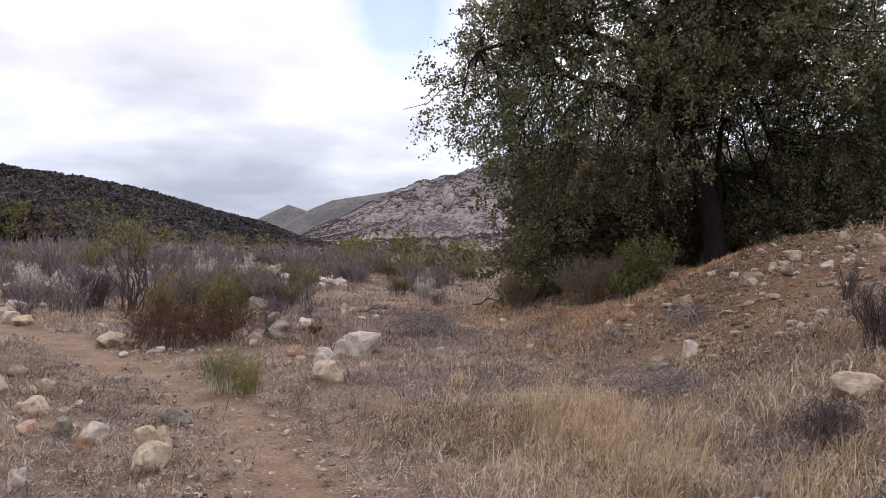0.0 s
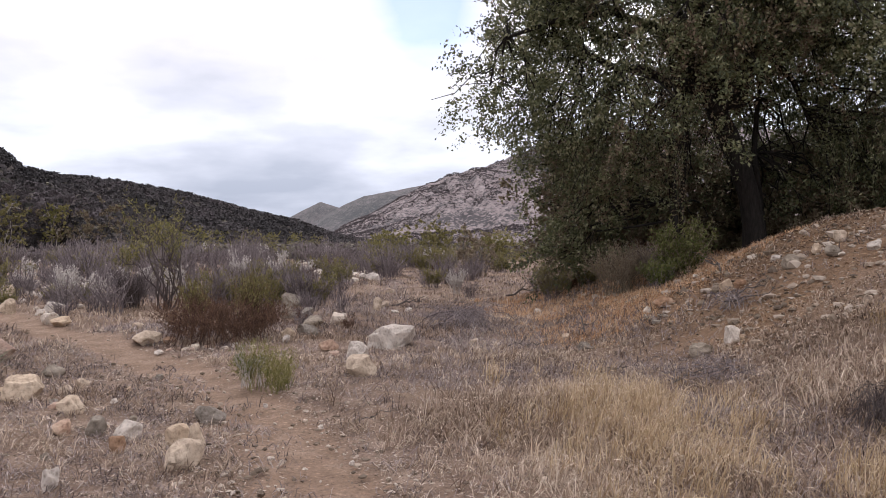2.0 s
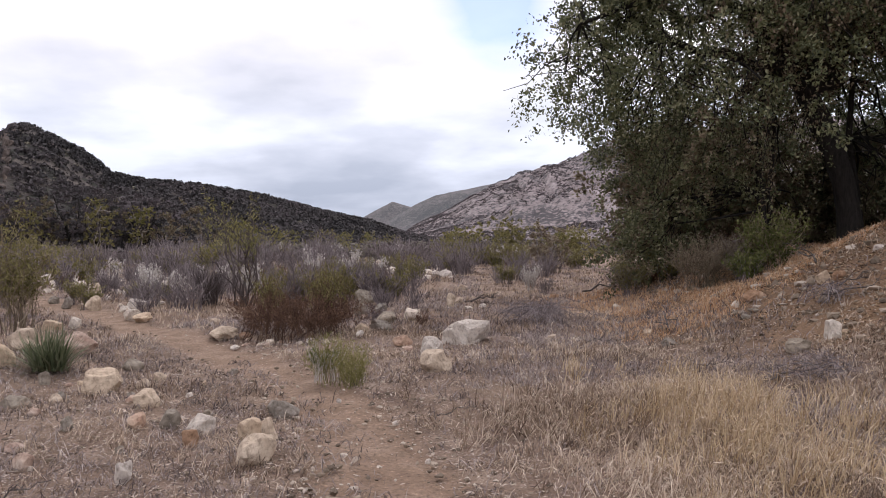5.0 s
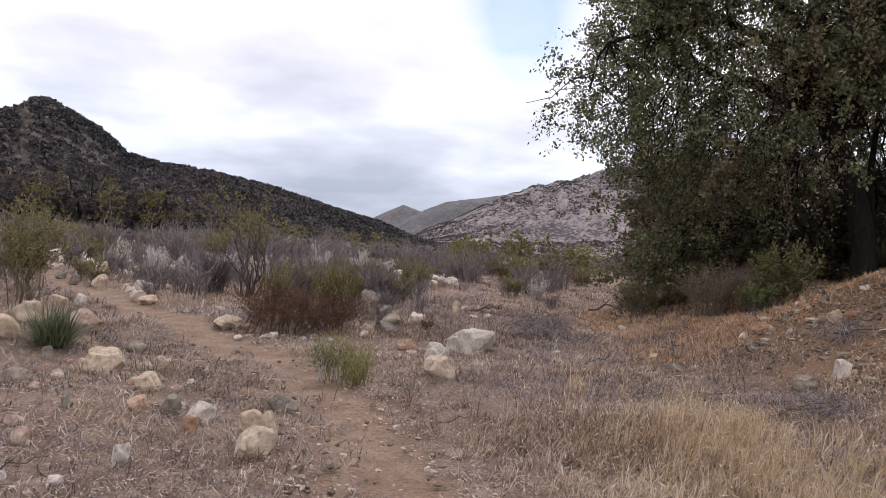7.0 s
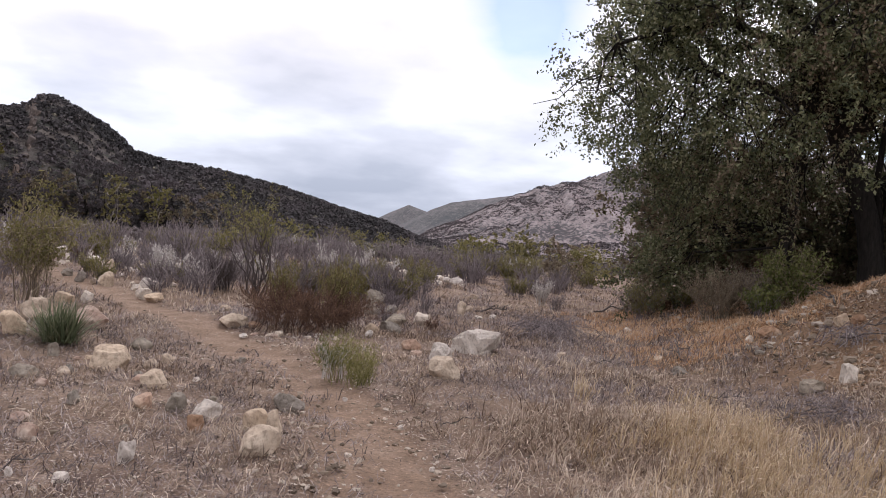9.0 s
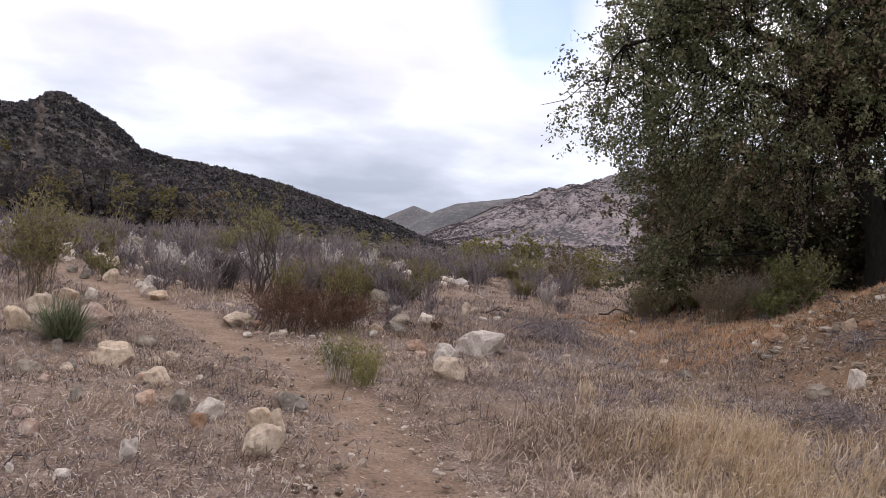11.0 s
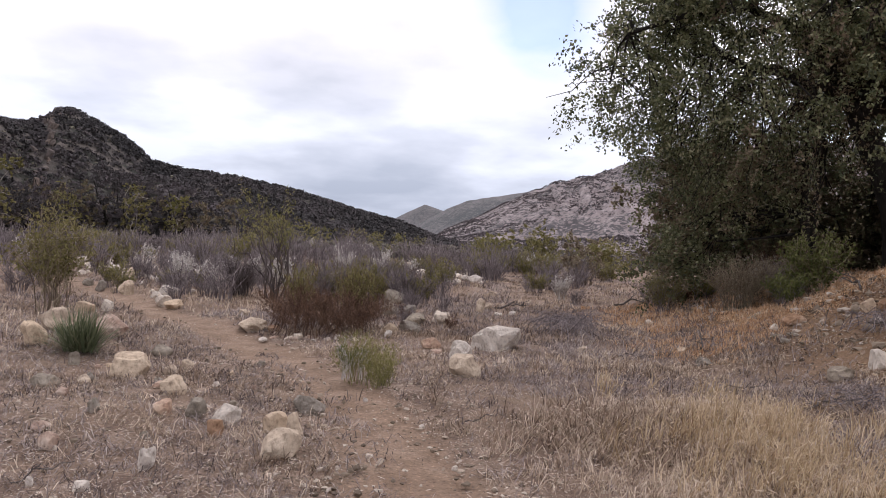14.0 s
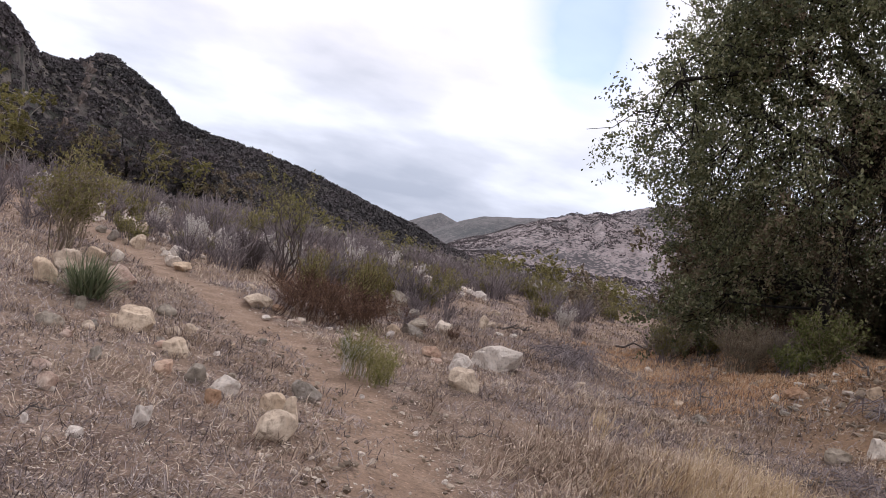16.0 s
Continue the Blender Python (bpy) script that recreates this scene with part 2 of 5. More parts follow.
def hill_material(name, soil1, soil2, rock, bush, cover, scale):
    m, t, b = material(name, 0.95)
    co = t.nodes.new("ShaderNodeTexCoord").outputs["Object"]
    big, mid, fine = noise_out(t, scale * 0.25, 6, 0.65, co), noise_out(t, scale, 7, 0.7, co), noise_out(t, scale * 6, 4, 0.7, co)
    col = ramp_node(t, mid, [(0.3, soil1), (0.5, soil2), (0.68, rock)])
    cells = noise_out(t, scale * 5, vec=co, kind="ShaderNodeTexVoronoi")
    dots = math_node(t, "SUBTRACT", math_node(t, "ADD", math_node(t, "MULTIPLY", big, 1.4), math_node(t, "MULTIPLY", fine, 0.5)), cells)
    dots = ramp_node(t, dots, [(cover, (0, 0, 0)), (cover + 0.12, (1, 1, 1))])
    t.links.new(mix_node(t, dots, col, bush), b.inputs["Base Color"])
    bump(t, b, math_node(t, "ADD", mid, math_node(t, "MULTIPLY", fine, 0.4)), 1.0, 6.0)
    return m


def mountain_material(name, scrub, soil, rock):
    """Bare slopes of pinkish soil and pale outcrops, mottled with dark scrub."""
    m, t, b = material(name, 0.95)
    co = t.nodes.new("ShaderNodeTexCoord").outputs["Object"]
    mp = t.nodes.new("ShaderNodeMapping")
    mp.inputs["Rotation"].default_value = (0, radians(35), 0)
    mp.inputs["Scale"].default_value = (1.3, 0.6, 0.55)
    t.links.new(co, mp.inputs[0])
    big, mid, fine = noise_out(t, 0.006, 5, 0.6, co), noise_out(t, 0.055, 8, 0.8, mp.outputs[0]), noise_out(t, 0.2, 3, 0.6, co)
    col = ramp_node(t, mid, [(0.36, tuple(0.78 * c for c in soil)), (0.5, soil), (0.66, rock)])
    v = math_node(t, "ADD", math_node(t, "MULTIPLY", big, 0.5), math_node(t, "ADD", math_node(t, "MULTIPLY", mid, -0.25), math_node(t, "MULTIPLY", fine, 0.8)))
    col = mix_node(t, ramp_node(t, v, [(0.545, (0, 0, 0)), (0.57, (1, 1, 1))]), col, scrub)
    t.links.new(col, b.inputs["Base Color"])
    bump(t, b, math_node(t, "ADD", mid, math_node(t, "MULTIPLY", fine, 0.4)), 0.5, 5.0)
    return m


def bark_material(name, c1, c2):
    m, t, b = material(name, 0.95)
    co = t.nodes.new("ShaderNodeTexCoord").outputs["Object"]
    mp = t.nodes.new("ShaderNodeMapping")
    mp.inputs["Scale"].default_value = (9, 9, 2)
    t.links.new(co, mp.inputs[0])
    n = noise_out(t, 2.0, 6, 0.7, mp.outputs[0])
    t.links.new(ramp_node(t, n, [(0.35, c1), (0.65, c2)]), b.inputs["Base Color"])
    bump(t, b, n, 0.9, 0.03)
    return m


GROUND = ground_material()
PALE_ROCK = rock_material("pale_sandstone", (0.36, 0.287, 0.22), (0.50, 0.408, 0.318), (0.61, 0.515, 0.412))
GREY_ROCK = rock_material("grey_sandstone", (0.17, 0.145, 0.12), (0.26, 0.23, 0.195), (0.37, 0.335, 0.29))
WHITE_ROCK = rock_material("white_granite", (0.46, 0.41, 0.36), (0.62, 0.56, 0.50), (0.74, 0.69, 0.62))
ORANGE_ROCK = rock_material("iron_stained_stone", (0.21, 0.125, 0.078), (0.33, 0.215, 0.145), (0.47, 0.375, 0.295))
PINK_ROCK = rock_material("pink_sandstone", (0.34, 0.225, 0.175), (0.45, 0.345, 0.28), (0.54, 0.46, 0.39))
STRAW = plant_material("dry_straw", [(0.115, 0.078, 0.058), (0.285, 0.205, 0.15), (0.475, 0.37, 0.285), (0.72, 0.60, 0.485)], 0.15, 0.55)
GOLD = plant_material("golden_grass", [(0.25, 0.165, 0.098), (0.42, 0.308, 0.185), (0.56, 0.43, 0.28), (0.72, 0.58, 0.43)], 0.25, 0.55)
RED_STRAW = plant_material("rusty_dry_grass", [(0.34, 0.185, 0.10), (0.52, 0.31, 0.175), (0.66, 0.44, 0.27), (0.74, 0.57, 0.41)], 0.2, 0.4)
GREY_WEED = plant_material("dead_grey_weeds", [(0.07, 0.052, 0.05), (0.18, 0.143, 0.135), (0.32, 0.262, 0.245), (0.50, 0.43, 0.395)], 0.05, 0.5)
LITTER = plant_material("straw_litter", [(0.05, 0.035, 0.029), (0.18, 0.128, 0.104), (0.37, 0.285, 0.23), (0.66, 0.575, 0.49)], 0.0, 0.3)
OAK_LEAF = plant_material("oak_leaves", [(0.047, 0.056, 0.028), (0.095, 0.106, 0.05), (0.16, 0.168, 0.08), (0.31, 0.30, 0.18)], 0.3, 0.35, 0.5, 0.3)
BROWN_LEAF = plant_material("dying_oak_leaves", [(0.075, 0.056, 0.037), (0.135, 0.103, 0.068), (0.215, 0.17, 0.115), (0.13, 0.128, 0.066)], 0.15, 0.3)
OLIVE_LEAF = plant_material("olive_shrub_leaves", [(0.105, 0.09, 0.035), (0.16, 0.142, 0.055), (0.22, 0.195, 0.08), (0.30, 0.265, 0.13)], 0.2, 0.4)
GREEN_LEAF = plant_material("fresh_shrub_leaves", [(0.065, 0.075, 0.025), (0.105, 0.12, 0.04), (0.155, 0.165, 0.055), (0.23, 0.225, 0.10)], 0.2, 0.4)
RUST_TWIG = plant_material("rusty_shrub_twigs", [(0.05, 0.028, 0.022), (0.098, 0.055, 0.04), (0.15, 0.086, 0.057), (0.22, 0.14, 0.088)], 0.05, 0.3)
GREY_TWIG = plant_material("leafless_grey_twigs", [(0.095, 0.076, 0.08), (0.165, 0.136, 0.14), (0.24, 0.205, 0.203), (0.34, 0.295, 0.285)], 0.0, 0.3)
DARK_TWIG = plant_material("dark_wet_twigs", [(0.04, 0.03, 0.03), (0.07, 0.055, 0.053), (0.11, 0.09, 0.085), (0.16, 0.135, 0.125)], 0.0, 0.3)
PALE_BRUSH = plant_material("pale_seed_heads", [(0.32, 0.28, 0.25), (0.45, 0.41, 0.37), (0.57, 0.53, 0.49), (0.66, 0.62, 0.58)], 0.1, 0.3)
FALL_LEAF = plant_material("yellow_green_leaves", [(0.12, 0.115, 0.042), (0.18, 0.168, 0.06), (0.25, 0.222, 0.085), (0.33, 0.29, 0.13)], 0.3, 0.4)
TAN_BRUSH = plant_material("tan_dry_brush", [(0.12, 0.09, 0.065), (0.20, 0.155, 0.11), (0.29, 0.235, 0.165), (0.38, 0.32, 0.23)], 0.15, 0.3)
BROOM_LEAF = plant_material("broom_stems", [(0.11, 0.108, 0.036), (0.19, 0.18, 0.062), (0.27, 0.245, 0.095), (0.37, 0.33, 0.15)], 0.2, 0.4)
YUCCA_LEAF = plant_material("yucca_leaves", [(0.07, 0.085, 0.045), (0.11, 0.13, 0.07), (0.16, 0.18, 0.10), (0.27, 0.26, 0.18)], 0.1, 0.2)
# scrub colours lifted to mauve-grey to stand in for haze over the hill
CHAPARRAL = plant_material("hazy_chaparral_scrub", [(0.038, 0.036, 0.037), (0.062, 0.056, 0.056), (0.09, 0.077, 0.079), (0.12, 0.10, 0.104)], 0.05, 0.75)
FAR_BRUSH = plant_material("distant_brush", [(0.09, 0.075, 0.078), (0.13, 0.11, 0.112), (0.165, 0.15, 0.11), (0.20, 0.18, 0.15)], 0.05, 0.8)
# oak bark below its natural value: the crown's deep shade is in the colour
SHADED_BARK = bark_material("shade_darkened_oak_bark", (0.011, 0.009, 0.008), (0.032, 0.027, 0.023))
TWIG_BARK = bark_material("weathered_branch_bark", (0.06, 0.05, 0.045), (0.19, 0.16, 0.145))
PALE_BARK = bark_material("pale_trunk_bark", (0.22, 0.19, 0.16), (0.42, 0.38, 0.33))
LEFT_SOIL = hill_material("wooded_hillside", (0.055, 0.047, 0.041), (0.08, 0.068, 0.06), (0.19, 0.16, 0.14), (0.036, 0.035, 0.028), 0.35, 0.02)
# bluish distance haze is mixed into both slopes' soil and rock as mauve
MOUNTAIN = mountain_material("hazy_bare_mountainside", (0.08, 0.073, 0.076), (0.25, 0.207, 0.203), (0.36, 0.31, 0.305))
FAR_SOIL = mountain_material("hazy_far_hill", (0.07, 0.075, 0.078), (0.135, 0.125, 0.127), (0.195, 0.175, 0.175))


# ---------------------------------------------------------------- ground and hills
def build_ground():
    fine = np.linspace(-58, 58, 400)
    coarse = np.linspace(58, 302, 50)[1:-1]
    ang = np.radians(np.concatenate([fine, coarse]))
    rad = np.concatenate([[0.02, 0.3, 0.8, 1.4, 2.0], 2.0 * 1.027 ** np.arange(1, 290)])
    rad[-1] = 4600
    a, r = np.meshgrid(ang, rad, indexing="ij")
    x, y = r * np.sin(a), r * np.cos(a)
    side = trail_side(x, y)
    z = ground_z(x, y)
    bare = 1 - smooth((np.abs(side) - 0.29 + 0.06 * smooth((r - 7) / 4) - 0.2 * fbm(x * 1.7, y * 1.7, 3, 3)) / 0.25)
    near = 1 - smooth((r - 25) / 15)
    z = z - 0.035 * bare + near * (0.035 * (fbm(x * 3, y * 3, 3, 5) - 0.45) + 0.02 * (vnoise(x * 11, y * 11, 9) - 0.5) * (1 - 0.7 * bare))
    na, nr = a.shape
    i = np.arange(na)[:, None] * nr + np.arange(nr - 1)[None]
    j = ((np.arange(na) + 1) % na)[:, None] * nr + np.arange(nr - 1)[None]
    f = np.stack([i, i + 1, j + 1, j], -1).reshape(-1, 4)[:, ::-1]
    me = mesh_from("ground", np.stack([x, y, z], -1).reshape(-1, 3), f, GROUND, bare.ravel(), True)
    warm = smooth((x - 3.6) / 1.6) * smooth((y - 7.5) / 2) * (1 - smooth((r - 19) / 5)) * (0.35 + 0.65 * fbm(x, y, 3, 15) * 1.3)
    me.attributes.new("bank", "FLOAT", "POINT").data.foreach_set("value", np.clip(warm, 0, 1).astype(np.float32).ravel())
    tagged(new("ground", me), "dry valley ground with a worn dirt trail", "ground", kind="structure")


build_ground()


def hill_height(az, r, crest, base, far, seed, rough):
    """Height of a ridge round the valley: crest gives bearing, elevation and distance."""
    c = np.array(crest)
    e, d = np.interp(az, c[:, 0], c[:, 1]), np.interp(az, c[:, 0], c[:, 2])
    b = base[0] + (base[1] - base[0]) * (az - c[0, 0]) / (c[-1, 0] - c[0, 0]) if isinstance(base, tuple) else base
    top = np.tan(np.radians(e)) * d + 1.6
    u = np.clip((r - b) / (d - b), 0, 1)
    back = np.clip((r - d) / (far - d), 0, 1)
    shape = (0.35 * u + 0.65 * smooth(u)) * (1 - 0.85 * smooth(back))
    x, y = r * np.sin(np.radians(az)), r * np.cos(np.radians(az))
    s = d.mean() * 0.09 if hasattr(d, "mean") else 30
    gully = 1 - np.abs(2 * fbm(x / s, y / s, 5, seed) - 0.95)
    rill = 1 - np.abs(2 * fbm(az * 1.15 + r / (s * 2.2), r / (s * 5), 4, seed + 2) - 0.95)
    return top * shape + 0.55 * rough * top * (rill - 0.75) * u * (1 - 0.8 * u) + rough * top * (gully - 0.75) * u * (1 - u) * 1.6 + rough * top * 0.12 * (fbm(x / s * 7, y / s * 7, 3, seed + 5) - 0.45) * smooth(u * 3) - 1.0 * (1 - smooth(u * 8))


def build_hill(name, crest, base, far, mat, label, seed, rough, na=300, nr=110):
    c = np.array(crest)
    az = np.linspace(c[0, 0], c[-1, 0], na)
    b = np.linspace(*base, na) if isinstance(base, tuple) else np.full(na, base)
    s = np.linspace(0, 1, nr) ** 1.15
    A = np.repeat(az[:, None], nr, 1)
    Rr = b[:, None] + (far - b[:, None]) * s[None]
    z = hill_height(A, Rr, crest, base, far, seed, rough)
    x, y = Rr * np.sin(np.radians(A)), Rr * np.cos(np.radians(A))
    i = np.arange(na - 1)[:, None] * nr + np.arange(nr - 1)[None]
    f = np.stack([i, i + 1, i + 1 + nr, i + nr], -1).reshape(-1, 4)[:, ::-1]
    ob = new(name, mesh_from(name, np.stack([x, y, z], -1).reshape(-1, 3), f, mat, None, True))
    return tagged(ob, label, "hill", kind="structure")


LEFT_CREST = [(-75, 9.68, 260), (-48, 10.68, 260), (-38, 9.88, 270), (-34.2, 8.88, 280), (-33, 7.98, 285), (-31.8, 6.58, 360), (-30.2, 6.68, 420), (-29.3, 6.88, 430), (-28.2, 7.73, 430),
              (-27.4, 7.78, 430), (-25.6, 6.98, 430), (-23.6, 5.93, 425), (-22.5, 4.78, 420), (-20, 4.36, 430), (-16.2, 4.05, 450), (-12.1, 3.4, 480),
              (-7.9, 2.25, 520), (-4.5, 1.55, 560), (-1.7, 0.53, 600), (0.5, 0.1, 640)]
MOUNTAIN_CREST = [(-2.5, 0.4, 1500), (-1.1, 1.3, 1500), (1.7, 2.55, 1450), (4.6, 4.1, 1400), (7, 5.05, 1400), (9.4, 5.6, 1400), (12.2, 6.5, 1450), (16, 7.5, 1450), (24, 8.0, 1400), (40, 7, 1300), (70, 6, 1200)]
MIDDLE_CREST = [(-5, 0.5, 2300), (-3.6, 1.35, 2300), (-1.2, 2.75, 2250), (0.4, 3.5, 2200), (4.3, 4.2, 2200), (6, 4.6, 2200), (12, 6.0, 2250), (13, 7.2, 2300), (20, 6, 2300), (30, 4, 2300)]
FAR_CREST = [(-14, 0.4, 3200), (-7, 1.3, 3200), (-5, 1.9, 3200), (-4.1, 2.4, 3150), (-2.8, 3.05, 3100), (-1.3, 2.6, 3150), (1, 1.8, 3200), (6, 1.4, 3200)]
build_hill("hill_left", LEFT_CREST, (95, 330), 760, LEFT_SOIL, "dark scrub-covered hill with a rocky peak", 11, 0.16)
build_hill("mountain", MOUNTAIN_CREST, (780, 620), 2000, MOUNTAIN, "bare tan mountainside with scattered dark shrubs", 23, 0.5, 360, 200)
build_hill("hill_middle", MIDDLE_CREST, 1600, 2900, FAR_SOIL, "grey-green ridge behind the bare mountain", 31, 0.16)
build_hill("hill_far", FAR_CREST, 2600, 4000, FAR_SOIL, "hazy pointed hill closing the valley", 41, 0.10)


# ---------------------------------------------------------------- the oak
def curved(a, b, bow, rng, n=7):
    """A wandering line from a to b that sags or bows."""
    a, b = np.asarray(a, float), np.asarray(b, float)
    t = np.linspace(0, 1, n)[:, None]
    wob = rng.normal(size=(n, 3)) * np.linalg.norm(b - a) * 0.035
    wob[0] = wob[-1] = 0
    return a + (b - a) * t + np.array(bow) * np.sin(np.pi * t) + wob


def leaf_cloud(centres, radius, count, size, rng, flat=0.75, droop=0.0, ratio=0.55, tones=None):
    """Leaves gathered in twiggy sprays round the centres."""
    pile = Pile()
    for k, c in enumerate(centres):
        sprays = max(4, count // 28)
        hub = np.clip(rng.normal(size=(sprays, 3)), -1.55, 1.55) * np.array([1, 1, flat]) * radius * 0.62
        hub[:, 2] -= droop * np.abs(rng.normal(size=sprays)) * radius
        which = rng.integers(0, sprays, count)
        out = unit(hub)
        along = rng.uniform(-0.6, 1.0, count)[:, None] * radius * 0.34
        p = np.asarray(c) + hub[which] + out[which] * along + rng.normal(size=(count, 3)) * radius * 0.07
        v, f = leaves(p, size, rng, ratio)
        tone = rng.uniform(0, 1) if tones is None else tones[k]
        pile.add(v, f, tone)
    return pile


def build_oak():
    rng = np.random.default_rng(21)
    oak = tagged(new("oak_tree"), "large spreading live oak with shade-darkened trunk and drooping dense crown", "tree")
    base = np.array([9.3, 16.7, 1.05])
    oak.location = base
    fork = np.array([8.45, 16.9, 4.85])
    line = np.array([base, (9.34, 16.7, 1.5), (9.30, 16.7, 2.1), (9.22, 16.75, 2.8), (9.02, 16.8, 3.5), (8.74, 16.85, 4.2), fork])
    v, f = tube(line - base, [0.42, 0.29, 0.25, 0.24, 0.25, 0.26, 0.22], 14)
    part("trunk", mesh_from("trunk", v, f, SHADED_BARK, None, True), oak, "furrowed trunk, bark colour darkened for deep shade")
    tops = [(3.2, 15.5, 6.0), (4.2, 16.4, 9.0), (6.5, 14.0, 8.6), (7.6, 13.2, 7.0), (10.8, 13.4, 8.8), (13.6, 14.8, 7.4), (15.3, 16.2, 5.6), (11.5, 18.5, 11.5),
            (7.2, 18.5, 11.8), (5.2, 19.5, 7.2), (9.5, 16.0, 12.0), (13.0, 20.5, 8.5)]
    limbs = []
    for k, tip in enumerate(tops):
        start = fork + rng.normal(size=3) * 0.06
        L = curved(start, tip, (rng.normal() * 0.3, rng.normal() * 0.3, 0.9 + 0.4 * rng.random()), rng, 9)
        limbs.append(L)
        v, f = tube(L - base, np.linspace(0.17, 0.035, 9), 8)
        part("limb", mesh_from("limb", v, f, SHADED_BARK, None, True), oak)
    # the crooked limb that leaves the fork sideways, the arching one and the thin stems beside the trunk
    for way, r0, label in ((((8.45, 16.85, 4.8), (8.0, 16.6, 5.15), (7.55, 16.4, 5.3), (7.0, 16.2, 5.25), (6.4, 15.9, 5.5), (5.7, 15.7, 5.4), (4.9, 15.6, 5.7)), 0.16, "crooked sideways limb"),
                           (((8.55, 16.8, 4.9), (8.75, 16.6, 5.5), (9.15, 16.4, 5.95), (9.65, 16.3, 5.9), (10.0, 16.2, 5.4), (10.2, 16.1, 4.7)), 0.13, "limb arching over"),
                           (((9.75, 17.0, 1.1), (9.7, 17.0, 2.4), (9.5, 17.0, 3.8), (9.55, 17.0, 5.2), (9.9, 17.0, 6.6)), 0.10, "thin second stem"),
                           (((7.35, 16.6, 0.95), (7.3, 16.6, 2.2), (7.22, 16.5, 3.6), (7.35, 16.5, 5.0), (7.1, 16.4, 6.2)), 0.12, "thin second stem"),
                           (((8.0, 17.6, 1.0), (7.9, 17.6, 2.6), (8.1, 17.5, 4.2), (7.8, 17.4, 5.8)), 0.08, "thin second stem")):
        L = np.array(way) + rng.normal(size=(len(way), 3)) * 0.03
        v, f = tube(L - base, np.linspace(r0, r0 * 0.4, len(L)), 8)
        part("limb", mesh_from("limb", v, f, SHADED_BARK, None, True), oak, label)
        limbs.append(L)
    # centres of the leafy boughs
    pts = []
    while len(pts) < 330:
        d = unit(rng.normal(size=3))
        r = rng.uniform(0.42, 1.0) ** 0.5
        p = np.array([9.3, 17.0, 7.2]) + d * np.array([6.3, 4.9, 5.6]) * r
        if p[2] < 3.6 and not (4.4 < p[0] < 14.5):
            continue
        if p[2] < 3.6 and p[1] < 16.4:
            continue
        if p[0] < 3.6 + 0.95 * min(max(5.2 - p[2], 0), 1.5):
            continue
        if p[2] < ground_z(p[0], p[1]) + 0.9:
            continue
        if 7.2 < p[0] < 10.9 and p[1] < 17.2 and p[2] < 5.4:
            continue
        pts.append(p)
    # the drooping skirt on the side of the open meadow and round the back
    while len(pts) < 420:
        a = rng.uniform(-0.2, 2 * np.pi - 0.2)
        q = rng.uniform(0.72, 1.0)
        p = np.array([9.3 + 4.7 * q * math.cos(a), 17.6 + (3.4 if math.sin(a) > 0 else 1.3) * q * math.sin(a), rng.uniform(1.3, 4.8)])
        if p[1] < 17.5 and p[2] < (1.9 if p[0] < 5.6 else 2.6):
            continue
        if p[2] < ground_z(p[0], p[1]) + 0.6 or (7.0 < p[0] < 11.0 and p[1] < 17.0):
            continue
        pts.append(p)
    # the dense upper front, and the boughs over and round the fork
    while len(pts) < 520:
        p = np.array([rng.uniform(4.2, 14.0), rng.uniform(12.3, 15.6), rng.uniform(6.2, 12.0)])
        if ((p[0] - 9.3) / 6.3) ** 2 + ((p[1] - 17.0) / 4.9) ** 2 + ((p[2] - 7.2) / 5.6) ** 2 < 1.0:
            pts.append(p)
    while len(pts) < 600:
        pts.append(np.array([rng.uniform(6.8, 12.6), rng.uniform(14.8, 18.6), rng.uniform(5.5, 8.8)]))
    while len(pts) < 645:
        pts.append(np.array([rng.uniform(7.7, 10.8), rng.uniform(13.6, 16.8), rng.uniform(6.0, 9.4)]))
    while len(pts) < 668:
        pts.append(np.array([rng.uniform(7.2, 11.6), rng.uniform(17.4, 19.6), rng.uniform(5.2, 7.6)]))
    while len(pts) < 706:
        z = rng.uniform(4.4, 9.2)
        pts.append(np.array([rng.uniform(3.3, 5.3) + 0.5 * max(0.0, z - 6.5), rng.uniform(15.2, 17.4), z]))
    while len(pts) < 732:
        p = np.array([rng.uniform(9.8, 13.8), rng.uniform(15.6, 17.6), rng.uniform(2.0, 3.4)])
        if p[2] > ground_z(p[0], p[1]) + 0.7:
            pts.append(p)
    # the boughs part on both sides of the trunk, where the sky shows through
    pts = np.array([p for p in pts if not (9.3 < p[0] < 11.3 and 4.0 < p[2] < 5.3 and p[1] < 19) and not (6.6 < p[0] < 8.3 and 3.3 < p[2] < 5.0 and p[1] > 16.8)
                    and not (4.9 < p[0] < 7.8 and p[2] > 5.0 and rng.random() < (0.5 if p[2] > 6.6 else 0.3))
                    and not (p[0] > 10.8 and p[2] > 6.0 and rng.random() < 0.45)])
    edge = [(3.0, 16.4, 5.2), (3.3, 16.4, 4.9), (2.75, 16.3, 5.15), (3.1, 16.4, 6.2), (3.5, 16.4, 6.8), (3.9, 16.4, 7.6), (4.2, 16.2, 8.4), (4.1, 16.4, 4.2)]
    pts[:len(edge)] = edge
    pts[:, 0] = np.maximum(pts[:, 0], 3.0 + 0.7 * np.clip(pts[:, 2] - 6.2, 0, 4))
    twig = Pile()
    allp = np.concatenate(limbs)
